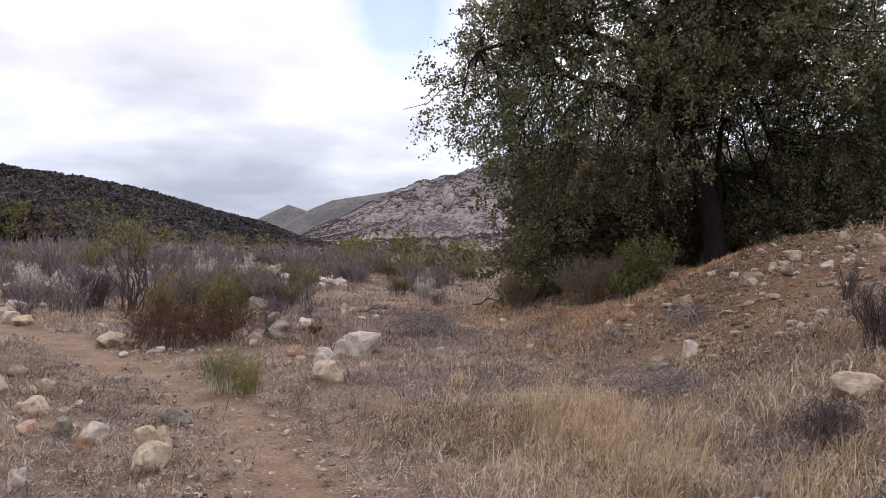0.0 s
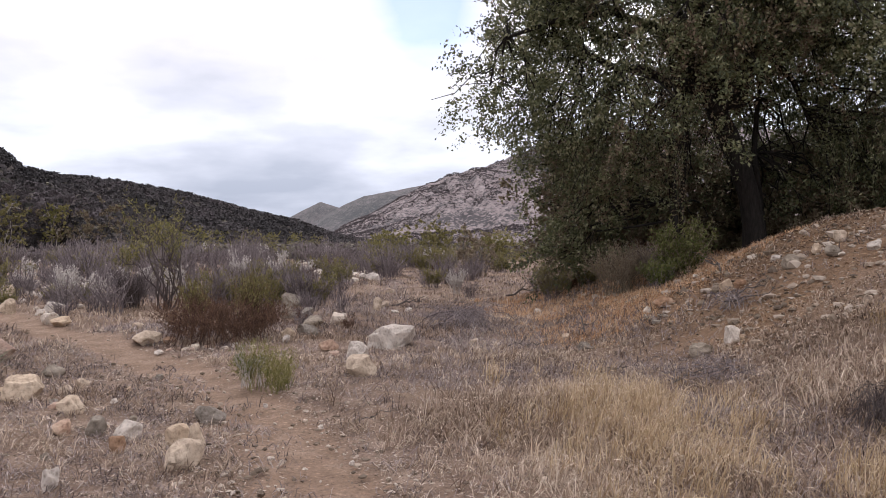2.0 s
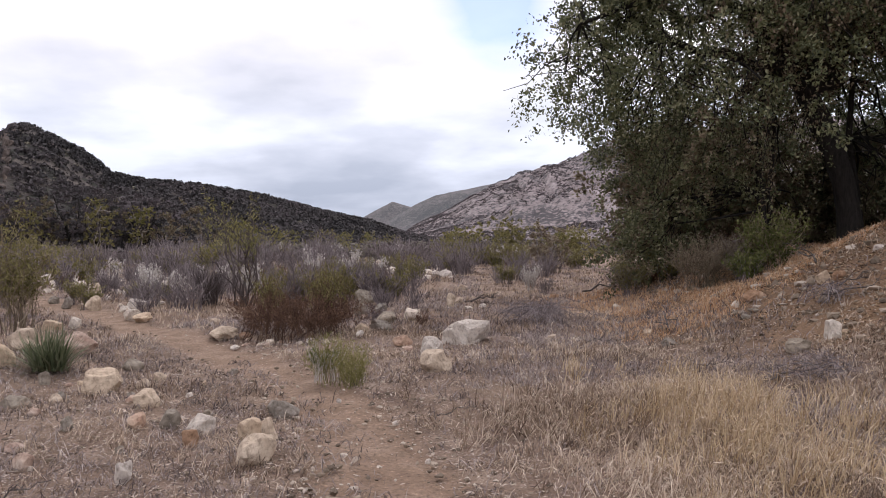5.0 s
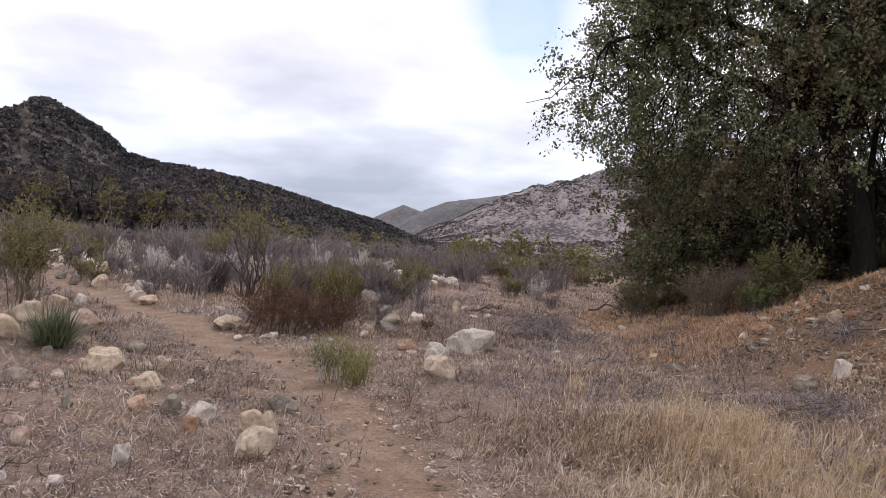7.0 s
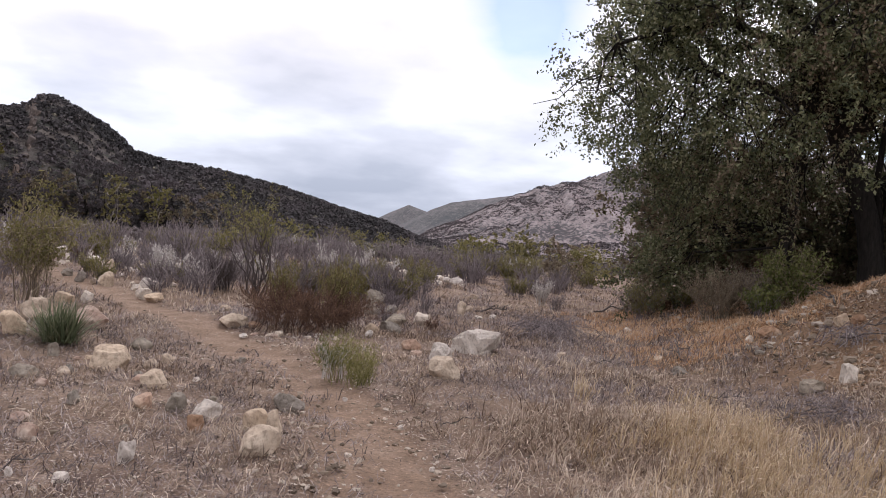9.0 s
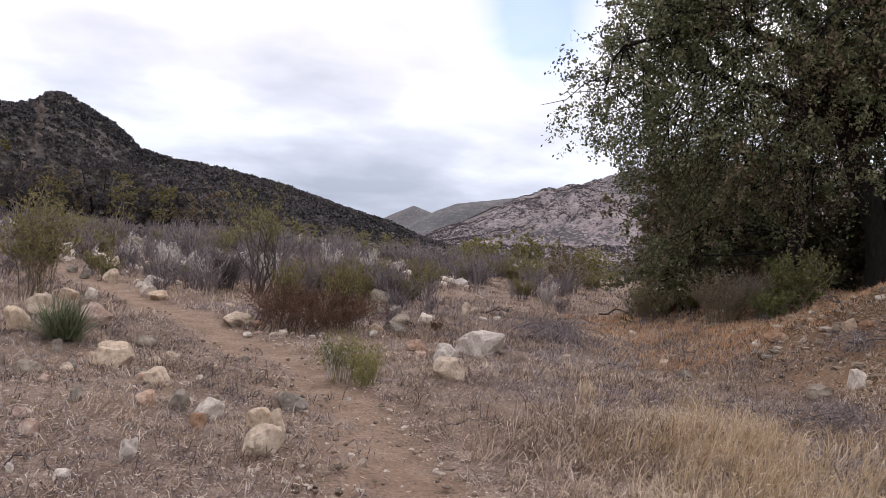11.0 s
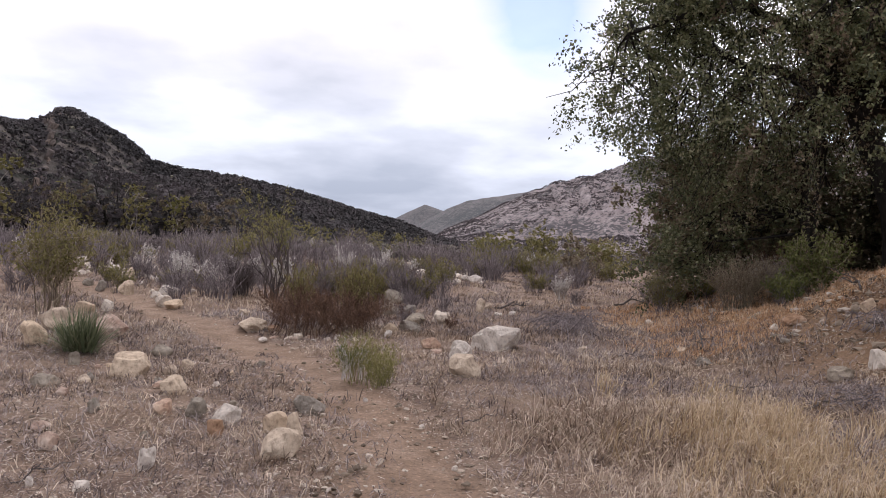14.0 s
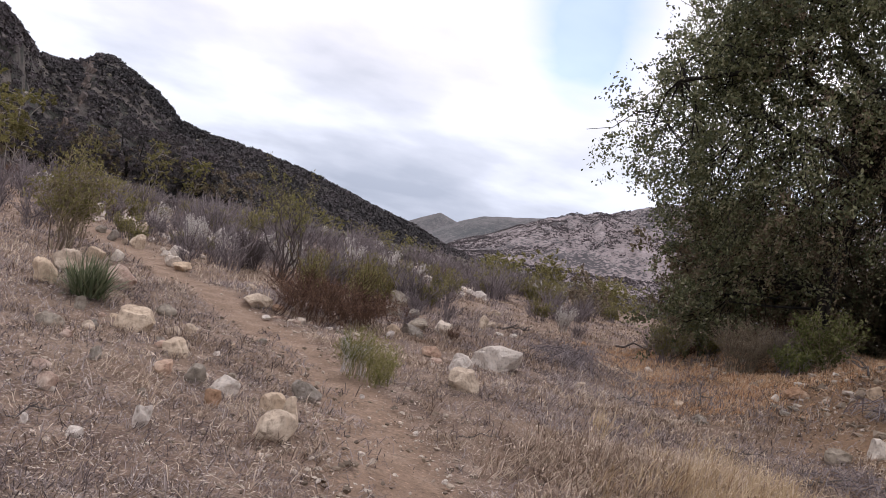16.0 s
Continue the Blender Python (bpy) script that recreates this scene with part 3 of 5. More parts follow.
    for p in pts:
        d = np.linalg.norm(allp - p, axis=1) + np.where(allp[:, 2] < p[2] + (0.4 if p[2] < 4.8 else -3.0), 2.5, 0)
        a = allp[np.argmin(d)]
        L = curved(a, p, (0, 0, 0.25), rng, 5)
        v, f = tube(L - base, np.linspace(0.03, 0.01, 5), 4)
        twig.add(v, f)
        for _ in range(3):
            q = p + rng.normal(size=3) * 0.55
            v, f = tube(curved(L[3], q, (0, 0, -0.05), rng, 4) - base, np.linspace(0.016, 0.006, 4), 3)
            twig.add(v, f)
    tagged(part("twig_tangle", twig.mesh("twig_tangle", SHADED_BARK), oak, "bare twigs inside the crown, colour darkened for shade"), kind="stuff")
    browning = (pts[:, 0] > 5.2) & (pts[:, 0] < 9.6) & (pts[:, 2] < 6.4)
    green = (pts[:, 0] < 5.0) | (rng.random(len(pts)) < np.where(browning, 0.5, np.clip((pts[:, 2] - 1.5) / 4.5, 0.3, 0.92)))
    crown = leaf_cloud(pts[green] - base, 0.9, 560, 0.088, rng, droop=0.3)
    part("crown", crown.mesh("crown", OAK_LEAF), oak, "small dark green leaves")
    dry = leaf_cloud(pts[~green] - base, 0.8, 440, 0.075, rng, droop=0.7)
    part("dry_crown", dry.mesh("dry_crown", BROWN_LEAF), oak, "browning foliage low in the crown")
    # long weeping twigs that hang down the front of the crown
    strand, leaf, fresh = Pile(), Pile(), Pile()
    for k in range(430):
        x = rng.uniform(4.6, 13.2)
        top = np.array([x, 15.6 + rng.normal() * 0.7 - 0.5 * (7.4 < x < 10.4), rng.uniform(3.6, 8.6)])
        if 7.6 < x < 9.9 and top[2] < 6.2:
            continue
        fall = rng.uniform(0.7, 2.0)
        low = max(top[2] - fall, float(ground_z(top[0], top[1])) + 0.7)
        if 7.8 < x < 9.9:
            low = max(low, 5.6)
        end = np.array([top[0] + rng.normal() * 0.25, top[1] + rng.normal() * 0.25, low])
        L = curved(top, end, (rng.normal() * 0.1, -0.15, 0.1), rng, 6)
        v, f = tube(L - base, np.linspace(0.009, 0.003, 6), 3)
        strand.add(v, f)
        n = int(40 + 30 * fall)
        q = rng.random(n) * 4.999
        i = q.astype(int)
        p = L[i] + (L[i + 1] - L[i]) * (q - i)[:, None] + rng.normal(size=(n, 3)) * 0.07
        v, f = leaves(p - base, 0.066, rng, 0.5, -0.6)
        (leaf if 5.6 < x < 9.6 and top[2] < 6.6 and rng.random() < 0.75 else fresh).add(v, f, rng.random())
    tagged(part("weeping_tangle", strand.mesh("weeping_tangle", SHADED_BARK), oak, "thin twigs hanging from the crown"), kind="stuff")
    part("weeping_foliage", leaf.mesh("weeping_foliage", BROWN_LEAF), oak, "sparse olive-brown leaves on hanging twigs")
    part("weeping_foliage", fresh.mesh("weeping_foliage", OAK_LEAF), oak, "small green leaves on hanging twigs")


build_oak()


def build_thicket_tree(name, x, y, height, spread, mat, label, seed, count=26, leaf=0.12, per=420, bark=SHADED_BARK, low=0.12, category="tree", girth=0.028):
    rng = np.random.default_rng(seed)
    z = float(ground_z(x, y))
    ob = tagged(new(name), label, category)
    ob.location = (x, y, z - 0.05)
    stems = []
    for k in range(4):
        tip = np.array([rng.normal() * spread * 0.4, rng.normal() * spread * 0.4, height * rng.uniform(0.65, 0.95)])
        L = curved((rng.normal() * 0.15, rng.normal() * 0.15, -0.1), tip, (0, 0, 0.2), rng, 7)
        v, f = tube(L, np.linspace(girth * height, 0.2 * girth * height, 7), 6)
        part("trunk", mesh_from("trunk", v, f, bark, None, True), ob)
        stems.append(L)
    S = np.concatenate(stems)
    u = np.clip(rng.normal(size=(count, 2)), -1.5, 1.5)
    pts = np.stack([u[:, 0] * spread * 0.42, u[:, 1] * spread * 0.36, rng.uniform(low, 1.0, count) * height], 1)
    twig = Pile()
    for p in pts:
        a = S[np.argmin(np.linalg.norm(S - p, axis=1))]
        v, f = tube(curved(a, p, (0, 0, 0.1), rng, 4), np.linspace(0.006 * height, 0.002 * height, 4), 3)
        twig.add(v, f)
    tagged(part("twig_tangle", twig.mesh("twig_tangle", bark), ob), kind="stuff")
    part("crown", leaf_cloud(pts, spread * 0.3, per, leaf, rng).mesh("crown", mat), ob)
    return ob


for k, (x, y, h, w, m) in enumerate([(7.0, 21.5, 3.2, 3.0, BROWN_LEAF), (8.8, 22.8, 3.4, 3.6, BROWN_LEAF), (11.8, 22.5, 3.6, 4.0, OAK_LEAF), (15.2, 20.5, 4.4, 3.8, OAK_LEAF),
                                     (18.0, 18.0, 5.5, 4.0, BROWN_LEAF), (14.6, 15.2, 5.0, 3.0, OAK_LEAF), (17.0, 15.5, 5.6, 3.6, OAK_LEAF), (12.6, 17.8, 2.6, 2.6, BROWN_LEAF), (10.8, 20.1, 2.2, 2.0, BROWN_LEAF)]):
    t = build_thicket_tree("oak_sapling", x, y, h, w, m, "dark tangled young oak behind the large oak" if m is OAK_LEAF else "browning young oak in the thicket behind", 100 + k, 34, 0.16, 260)
    tagged(t, group="thicket round the oak")


# ---------------------------------------------------------------- shrubs
def shrub_parts(rng, height, spread, stems, twigs, leaf_mat, leaf_n, leaf_size, stem_mat, stem_r=0.012, leaf_low=0.35, leafy=True, lean=0.6, ratio=0.3, upright=1.0, foot=0.35, cheap=False):
    """Meshes of a many-stemmed shrub: its stems and its foliage."""
    pile, tips = Pile(), []
    for _ in range(stems):
        a = rng.uniform(0, 2 * np.pi)
        q = spread * 0.5 * rng.uniform(0.2, 1.0) ** 0.7
        h = height * rng.uniform(0.6, 1.0) * (1 - 0.25 * (q / (spread * 0.5)) ** 2)
        tip = np.array([math.cos(a) * q, math.sin(a) * q, h])
        a0 = a + rng.normal() * 0.5
        b = np.array([math.cos(a0) * q * foot, math.sin(a0) * q * foot, -0.06])
        L = curved(b, tip, (-math.cos(a) * q * 0.2 * upright, -math.sin(a) * q * 0.2 * upright, 0.0), rng, 6)
        L = L[[0, 1, 2, 3, 5]] if cheap else L
        v, f = tube(L[[0, 2, 4]] if cheap else L, np.linspace(stem_r, stem_r * 0.35, 3 if cheap else 6), 3 if cheap else 4)
        pile.add(v, f, rng.random())
        for _ in range(twigs):
            k = rng.uniform(0.35, 0.98)
            m = len(L) - 1
            i = min(int(k * m), m - 1)
            p = L[i] + (L[i + 1] - L[i]) * (k * m - i)
            d = unit(rng.normal(size=3) * lean + np.array([0, 0, 0.8]) + (L[-1] - L[0]) / (height + 1e-6) * 0.5)
            q2 = p + d * height * rng.uniform(0.12, 0.3)
            v, f = tube(np.array([p, q2]), np.array([0.45, 0.2]) * stem_r, 3) if cheap else tube(np.array([p, (p + q2) / 2 + rng.normal(size=3) * 0.012 * height, q2]), np.array([0.45, 0.35, 0.18]) * stem_r, 3)
            pile.add(v, f, rng.random())
            tips.append((p, q2))
    stem = pile.mesh("stem_tangle", stem_mat)
    if not leafy:
        return stem, None
    A, B = np.array([t[0] for t in tips]), np.array([t[1] for t in tips])
    ok = B[:, 2] > height * leaf_low
    A, B = (A[ok], B[ok]) if ok.sum() > 3 else (A, B)
    w = rng.integers(0, len(A), leaf_n)
    p = A[w] + (B[w] - A[w]) * rng.uniform(0.2, 1.1, leaf_n)[:, None] + rng.normal(size=(leaf_n, 3)) * height * 0.025
    lv = Pile()
    v, f = leaves(p, leaf_size, rng, ratio, up=0.8)
    # tone rises with height, so foliage is darker towards the foot
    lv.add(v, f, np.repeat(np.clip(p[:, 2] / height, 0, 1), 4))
    return stem, lv.mesh("foliage", leaf_mat)


def make_shrub(name, x, y, label, seed, turn=0.0, category="shrub", group="", stem_label="", leaf_label="", **kw):
    rng = np.random.default_rng(seed)
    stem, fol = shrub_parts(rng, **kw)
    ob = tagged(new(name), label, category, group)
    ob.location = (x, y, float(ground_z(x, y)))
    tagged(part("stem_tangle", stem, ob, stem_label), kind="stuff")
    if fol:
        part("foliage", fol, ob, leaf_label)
    return ob


# the broad rusty bush beside the trail: low brown mass with green tops
rusty = make_shrub("trailside_bush", -2.2, 13.3, "broad rusty brown bush with olive green tops beside the trail", 31, height=0.78, spread=2.9, stems=170, twigs=12, leaf_mat=RUST_TWIG,
                   leaf_n=14000, leaf_size=0.036, stem_mat=RUST_TWIG, stem_r=0.006, leaf_low=0.0, lean=0.9, foot=0.8)
rng = np.random.default_rng(77)
for cx, cy, cz, w, n in ((-0.5, 0.0, 0.86, 0.27, 1300), (0.42, -0.05, 0.9, 0.33, 1900), (0.8, 0.0, 0.72, 0.2, 350)):
    lv, twig = Pile(), Pile()
    for _ in range(n // 22):
        foot = np.array([cx, cy, 0.25]) + rng.normal(size=3) * np.array([w * 0.4, w * 0.5, 0.06])
        tip = np.array([cx, cy, cz]) + rng.normal(size=3) * np.array([w * 0.62, w * 0.8, 0.14]) + (0, 0, 0.12)
        L = curved(foot, tip, (0, 0, 0.03), rng, 5)
        v, f = tube(L, np.linspace(0.005, 0.002, 5), 3)
        twig.add(v, f, rng.random())
        q = 1.6 + rng.random(22) * 2.39
        i = q.astype(int)
        v, f = leaves(L[i] + (L[i + 1] - L[i]) * (q - i)[:, None] + rng.normal(size=(22, 3)) * 0.02, 0.05, rng, 0.35, 1.2)
        lv.add(v, f, rng.random())
    top = tagged(part("green_top", lv.mesh("green_top", OLIVE_LEAF), rusty, "olive green leafy top"), kind="stuff")
    tagged(part("shoot_tangle", twig.mesh("shoot_tangle", RUST_TWIG), top), kind="stuff")
def build_willow(x, y):
    """A leaning many-stemmed willow: bare dark stems that fan out, leafy only at the top."""
    rng = np.random.default_rng(32)
    ob = tagged(new("willow_shrub"), "tall bare-stemmed willow shrub with green leafy top", "shrub")
    ob.location = (x, y, float(ground_z(x, y)))
    leaf, twig = Pile(), Pile()
    for k in range(17):
        side = rng.normal() * 0.55
        tip = np.array([-0.45 + side - 0.25 * (side < 0), rng.normal() * 0.4, rng.uniform(1.5, 2.75) - 0.35 * abs(side)])
        L = curved((rng.normal() * 0.07, rng.normal() * 0.07, -0.1), tip, (0.22, 0, 0.1), rng, 8)
        v, f = tube(L, np.linspace(0.024, 0.006, 8), 5)
        part("stem", mesh_from("stem", v, f, DARK_TWIG, np.full(len(v), rng.random()), True), ob)
        for _ in range(12):
            q = rng.uniform(2.6, 6.9)
            i = int(q)
            a = L[i] + (L[i + 1] - L[i]) * (q - i)
            b = a + unit(rng.normal(size=3) * 0.55 + np.array([-0.1, 0, 0.9])) * rng.uniform(0.2, 0.6)
            v, f = tube(curved(a, b, (0, 0, 0), rng, 4), [0.006, 0.005, 0.004, 0.002], 3)
            twig.add(v, f, rng.random())
            if b[2] < 1.6 and rng.random() < 0.9:
                continue
            n = 11
            w = rng.random(n)[:, None]
            v, f = leaves(a + (b - a) * (0.2 + 0.9 * w) + rng.normal(size=(n, 3)) * 0.035, 0.085, rng, 0.24, 0.9)
            leaf.add(v, f, rng.random())
    tagged(part("twig_tangle", twig.mesh("twig_tangle", DARK_TWIG), ob, "fine dark twigs"), kind="stuff")
    part("foliage", leaf.mesh("foliage", BROOM_LEAF), ob, "narrow yellow-green leaves")


build_willow(-4.75, 19.8)
make_shrub("dark_shrub", -5.6, 19.6, "low rounded leafless purple-grey shrub", 33, height=1.05, spread=1.3, stems=60, twigs=14, leaf_mat=DARK_TWIG, leaf_n=600, leaf_size=0.03,
           stem_mat=DARK_TWIG, stem_r=0.007, leaf_low=0.3)
make_shrub("mulefat_shrub", -7.55, 14.2, "sparse upright shrub with pale green leaves on grey stems", 34, height=2.05, spread=1.5, stems=26, twigs=16, leaf_mat=OLIVE_LEAF,
           leaf_n=3000, leaf_size=0.078, stem_mat=TAN_BRUSH, stem_r=0.012, leaf_low=0.42, ratio=0.34, lean=0.8)
# the broom: one leafy fan with a darker clump at its foot
broom = make_shrub("broom_shrub", -1.02, 8.95, "small yellow-green broom shrub sprawling over dry grass", 35, height=0.58, spread=0.9, stems=48, twigs=8, foot=0.6, leaf_mat=BROOM_LEAF,
                   leaf_n=1600, leaf_size=0.036, stem_mat=BROOM_LEAF, stem_r=0.003, leaf_low=0.1, lean=0.9, ratio=0.25)
rng = np.random.default_rng(36)
clump = shrub_parts(rng, 0.45, 0.5, 40, 7, BROOM_LEAF, 800, 0.035, BROOM_LEAF, 0.003, 0.0, lean=0.6, ratio=0.2, foot=0.6)
for mesh, label in zip(clump, ("greener stems at the foot", "greener foliage at the foot")):
    o = tagged(part("low_clump", mesh, broom, label), kind="stuff")
    o.location = (0.22, -0.42, 0.0)
clump = shrub_parts(rng, 0.42, 0.55, 34, 6, GREEN_LEAF, 450, 0.05, PALE_BRUSH, 0.003, 0.3, lean=0.5, ratio=0.2, foot=0.6)
for mesh, label in zip(clump, ("pale dry stems", "fresh green shoots")):
    o = tagged(part("side_clump", mesh, broom, label), kind="stuff")
    o.location = (-0.12, -0.12, 0.1)


def twig_heap(x, y, height, spread, count, radius, label, seed, mat=GREY_TWIG):
    """A tangle of arching dead twigs lying on each other."""
    rng = np.random.default_rng(seed)
    ob = tagged(new("brush_pile"), label, "brush")
    ob.location = (x, y, float(ground_z(x, y)))
    pile = Pile()
    for _ in range(count):
        a, b = rng.normal(size=2) * spread * 0.25, rng.normal(size=2) * spread * 0.28
        L = curved((a[0], a[1], -0.02), (b[0], b[1], rng.uniform(0, 0.6) * height), (0, 0, height * rng.uniform(0.3, 1.0)), rng, 7)
        v, f = tube(L, np.linspace(radius, radius * 0.4, 7), 4)
        pile.add(v, f, rng.random())
        for _ in range(2):
            i = rng.integers(2, 6)
            v, f = tube(np.array([L[i], L[i] + rng.normal(size=3) * np.array([0.16, 0.16, 0.1]) * spread * 0.6]), np.array([0.5, 0.2]) * radius, 3)
            pile.add(v, f, rng.random())
    tagged(part("twig_tangle", pile.mesh("twig_tangle", mat), ob), kind="stuff")


twig_heap(2.08, 14.6, 0.40, 1.7, 110, 0.006, "low heap of grey dead twigs in dry grass", 36)
twig_heap(4.35, 5.35, 0.28, 0.62, 170, 0.003, "low heap of dark purple-grey dead twigs", 37, DARK_TWIG)
twig_heap(5.55, 10.2, 0.24, 1.1, 45, 0.005, "tangle of dead twigs on the stony bank", 39)
twig_heap(4.3, 8.0, 0.13, 1.3, 60, 0.0035, "small tangle of dead twigs in dry grass", 40)
make_shrub("dead_shrub", 5.75, 6.6, "leafless dark twiggy shrub on the stony bank", 38, height=0.72, spread=0.75, stems=60, twigs=14, leaf_mat=DARK_TWIG, leaf_n=200, leaf_size=0.03,
           stem_mat=DARK_TWIG, stem_r=0.006, leafy=False, lean=0.9)
make_shrub("dead_shrub", 6.5, 8.1, "small dark broken shrub on the stony bank", 44, height=0.42, spread=0.35, stems=14, twigs=8, leaf_mat=DARK_TWIG, leaf_n=60, leaf_size=0.03,
           stem_mat=DARK_TWIG, stem_r=0.009, leafy=False, lean=0.8)
make_shrub("olive_shrub", 4.9, 18.3, "small olive green shrub under the oak's edge", 39, height=1.0, spread=1.1, stems=40, twigs=10, leaf_mat=OLIVE_LEAF, leaf_n=3500, leaf_size=0.05,
           stem_mat=GREY_TWIG, stem_r=0.006, leaf_low=0.1)
make_shrub("grey_brush", 5.9, 16.3, "dense grey-brown brush under the oak", 40, height=1.2, spread=1.9, stems=80, twigs=12, leaf_mat=TAN_BRUSH, leaf_n=3500, leaf_size=0.05,
           stem_mat=TAN_BRUSH, stem_r=0.006, leaf_low=0.1)
make_shrub("grey_brush", 6.8, 16.0, "dense grey-brown brush under the oak", 41, height=1.0, spread=1.6, stems=60, twigs=12, leaf_mat=TAN_BRUSH, leaf_n=2500, leaf_size=0.05,
           stem_mat=GREY_TWIG, stem_r=0.006, leaf_low=0.1)
make_shrub("green_shrub", 6.75, 14.9, "bright green leafy shrub below the oak", 42, height=1.25, spread=1.5, stems=34, twigs=14, leaf_mat=GREEN_LEAF, leaf_n=3000, leaf_size=0.07,
           stem_mat=TAN_BRUSH, stem_r=0.007, leaf_low=0.1, ratio=0.5, lean=0.9)
make_shrub("green_shrub", 6.2, 14.7, "small green leafy shrub below the oak", 43, height=0.7, spread=1.0, stems=26, twigs=10, leaf_mat=GREEN_LEAF, leaf_n=1700, leaf_size=0.07,
           stem_mat=GREY_TWIG, stem_r=0.007, leaf_low=0.0, ratio=0.5)


def build_yucca(x, y):
    rng = np.random.default_rng(51)
    ob = tagged(new("yucca"), "spiky grey-green yucca rosette among dry grass", "plant")
    ob.location = (x, y, float(ground_z(x, y)))
    n = 420
    a, tilt = rng.uniform(0, 2 * np.pi, n), np.radians(62 * rng.random(n) ** 0.75 + 4)
    L = rng.uniform(0.42, 0.68, n)
    d = np.stack([np.cos(a) * np.sin(tilt), np.sin(a) * np.sin(tilt), np.cos(tilt)], 1)
    d = unit(d + rng.normal(size=d.shape) * 0.09)
    side = unit(np.cross(d, [0, 0, 1.0])) * 0.0062
    b = d * 0.04 + np.stack([rng.normal(size=n), rng.normal(size=n), np.zeros(n)], 1) * 0.09
    m = b + d * L[:, None] * 0.5
    tip = b + d * L[:, None] - np.array([0, 0, 1]) * (L * 0.10 * np.sin(tilt))[:, None]
    nrm = np.cross(side, d) * 0.4
    v = np.stack([b - side, b + side, m + side * 1.25 + nrm, m - side * 1.25 + nrm, tip], 1).reshape(-1, 3)
    k = np.arange(n)[:, None] * 5
    f = np.concatenate([k + np.array([[0, 1, 2]]), k + np.array([[0, 2, 3]]), k + np.array([[3, 2, 4]])], 1).reshape(-1, 3)
    pile = Pile()
    pile.add(v, f, 0.5)
    tagged(part("leaf_rosette", pile.mesh("leaf_rosette", YUCCA_LEAF), ob), kind="stuff")
    v, f = tube([(0, 0, -0.05), (0, 0, 0.04), (0, 0, 0.09)], [0.05, 0.06, 0.02], 8)
    part("crown", mesh_from("crown", v, f, TWIG_BARK, None, True), ob)


build_yucca(-4.75, 9.7)


# shrubs of the brushy valley floor, copied from a few grown ones
def brush_field():
    rng = np.random.default_rng(61)
    kinds = []
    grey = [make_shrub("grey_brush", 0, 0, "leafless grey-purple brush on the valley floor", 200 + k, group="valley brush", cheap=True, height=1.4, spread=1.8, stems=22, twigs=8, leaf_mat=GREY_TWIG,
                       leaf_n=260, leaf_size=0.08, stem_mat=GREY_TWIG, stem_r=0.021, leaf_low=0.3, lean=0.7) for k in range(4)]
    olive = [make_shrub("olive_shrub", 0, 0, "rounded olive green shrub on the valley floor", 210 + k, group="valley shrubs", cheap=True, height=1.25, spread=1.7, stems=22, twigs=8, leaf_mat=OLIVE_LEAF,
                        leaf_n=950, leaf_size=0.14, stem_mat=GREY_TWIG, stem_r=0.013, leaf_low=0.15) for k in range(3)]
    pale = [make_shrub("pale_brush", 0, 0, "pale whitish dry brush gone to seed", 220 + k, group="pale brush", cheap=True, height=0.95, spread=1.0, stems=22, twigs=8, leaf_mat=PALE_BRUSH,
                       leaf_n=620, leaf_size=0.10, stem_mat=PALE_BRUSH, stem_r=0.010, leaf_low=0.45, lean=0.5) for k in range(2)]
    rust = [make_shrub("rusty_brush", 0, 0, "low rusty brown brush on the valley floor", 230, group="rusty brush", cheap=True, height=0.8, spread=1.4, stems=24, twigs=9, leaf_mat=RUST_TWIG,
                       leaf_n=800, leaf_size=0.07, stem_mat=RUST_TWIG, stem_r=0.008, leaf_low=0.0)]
    first = [o for g in (grey, olive, pale, rust) for o in g]
    used = {}

    def put(group, x, y, s):
        src = group[rng.integers(0, len(group))]
        m = pose(x, y, float(ground_z(x, y)), 0, 0, rng.uniform(0, 360)) @ Matrix.Diagonal((s, s, s * rng.uniform(0.85, 1.15), 1))
        if src.name not in used:
            used[src.name] = True
            src.matrix_basis = m
        else:
            o = copy_thing(src, Matrix())
            o.matrix_basis = m

    # single ones near the trail
    for group, x, y, s in ((grey, -5.7, 18.6, 0.72), (grey, -6.3, 19.2, 0.6), (pale, -8.2, 22.5, 0.9), (pale, -7.4, 22.8, 0.8), (olive, -8.9, 20.2, 0.55), (olive, -7.7, 20.6, 0.55), (olive, -9.9, 21.8, 0.6),
                           (grey, -6.6, 17.9, 0.45), (grey, -0.3, 17.9, 0.35), (grey, -1.2, 19.5, 0.5), (grey, -2.6, 22.0, 1.0), (grey, -0.6, 23.5, 0.8), (rust, -0.1, 15.0, 0.35), (grey, -1.1, 15.6, 0.3),
                           (pale, -2.2, 33.0, 1.1), (pale, -3.6, 34.5, 1.2), (pale, -5.0, 33.5, 1.1), (olive, -0.9, 32.0, 0.9), (olive, -0.5, 31.2, 0.7), (olive, 3.6, 40.0, 1.2), (grey, 5.6, 36.0, 0.8), (olive, 7.0, 44.0, 1.1),
                           (grey, 6.3, 38.0, 0.9), (olive, 1.6, 52.0, 1.1), (olive, 2.9, 50.0, 0.9), (olive, 8.5, 44.0, 1.0), (rust, 5.4, 19.2, 0.9), (olive, 5.9, 18.7, 0.7), (rust, 6.6, 18.6, 1.0), (grey, 5.0, 20.0, 0.6), (rust, 7.5, 18.9, 1.2), (pale, -9.8, 27.0, 1.0), (pale, -11.4, 27.5, 1.0), (pale, -6.9, 26.0, 0.9)):
        put(group, x, y, s)
    n = 0
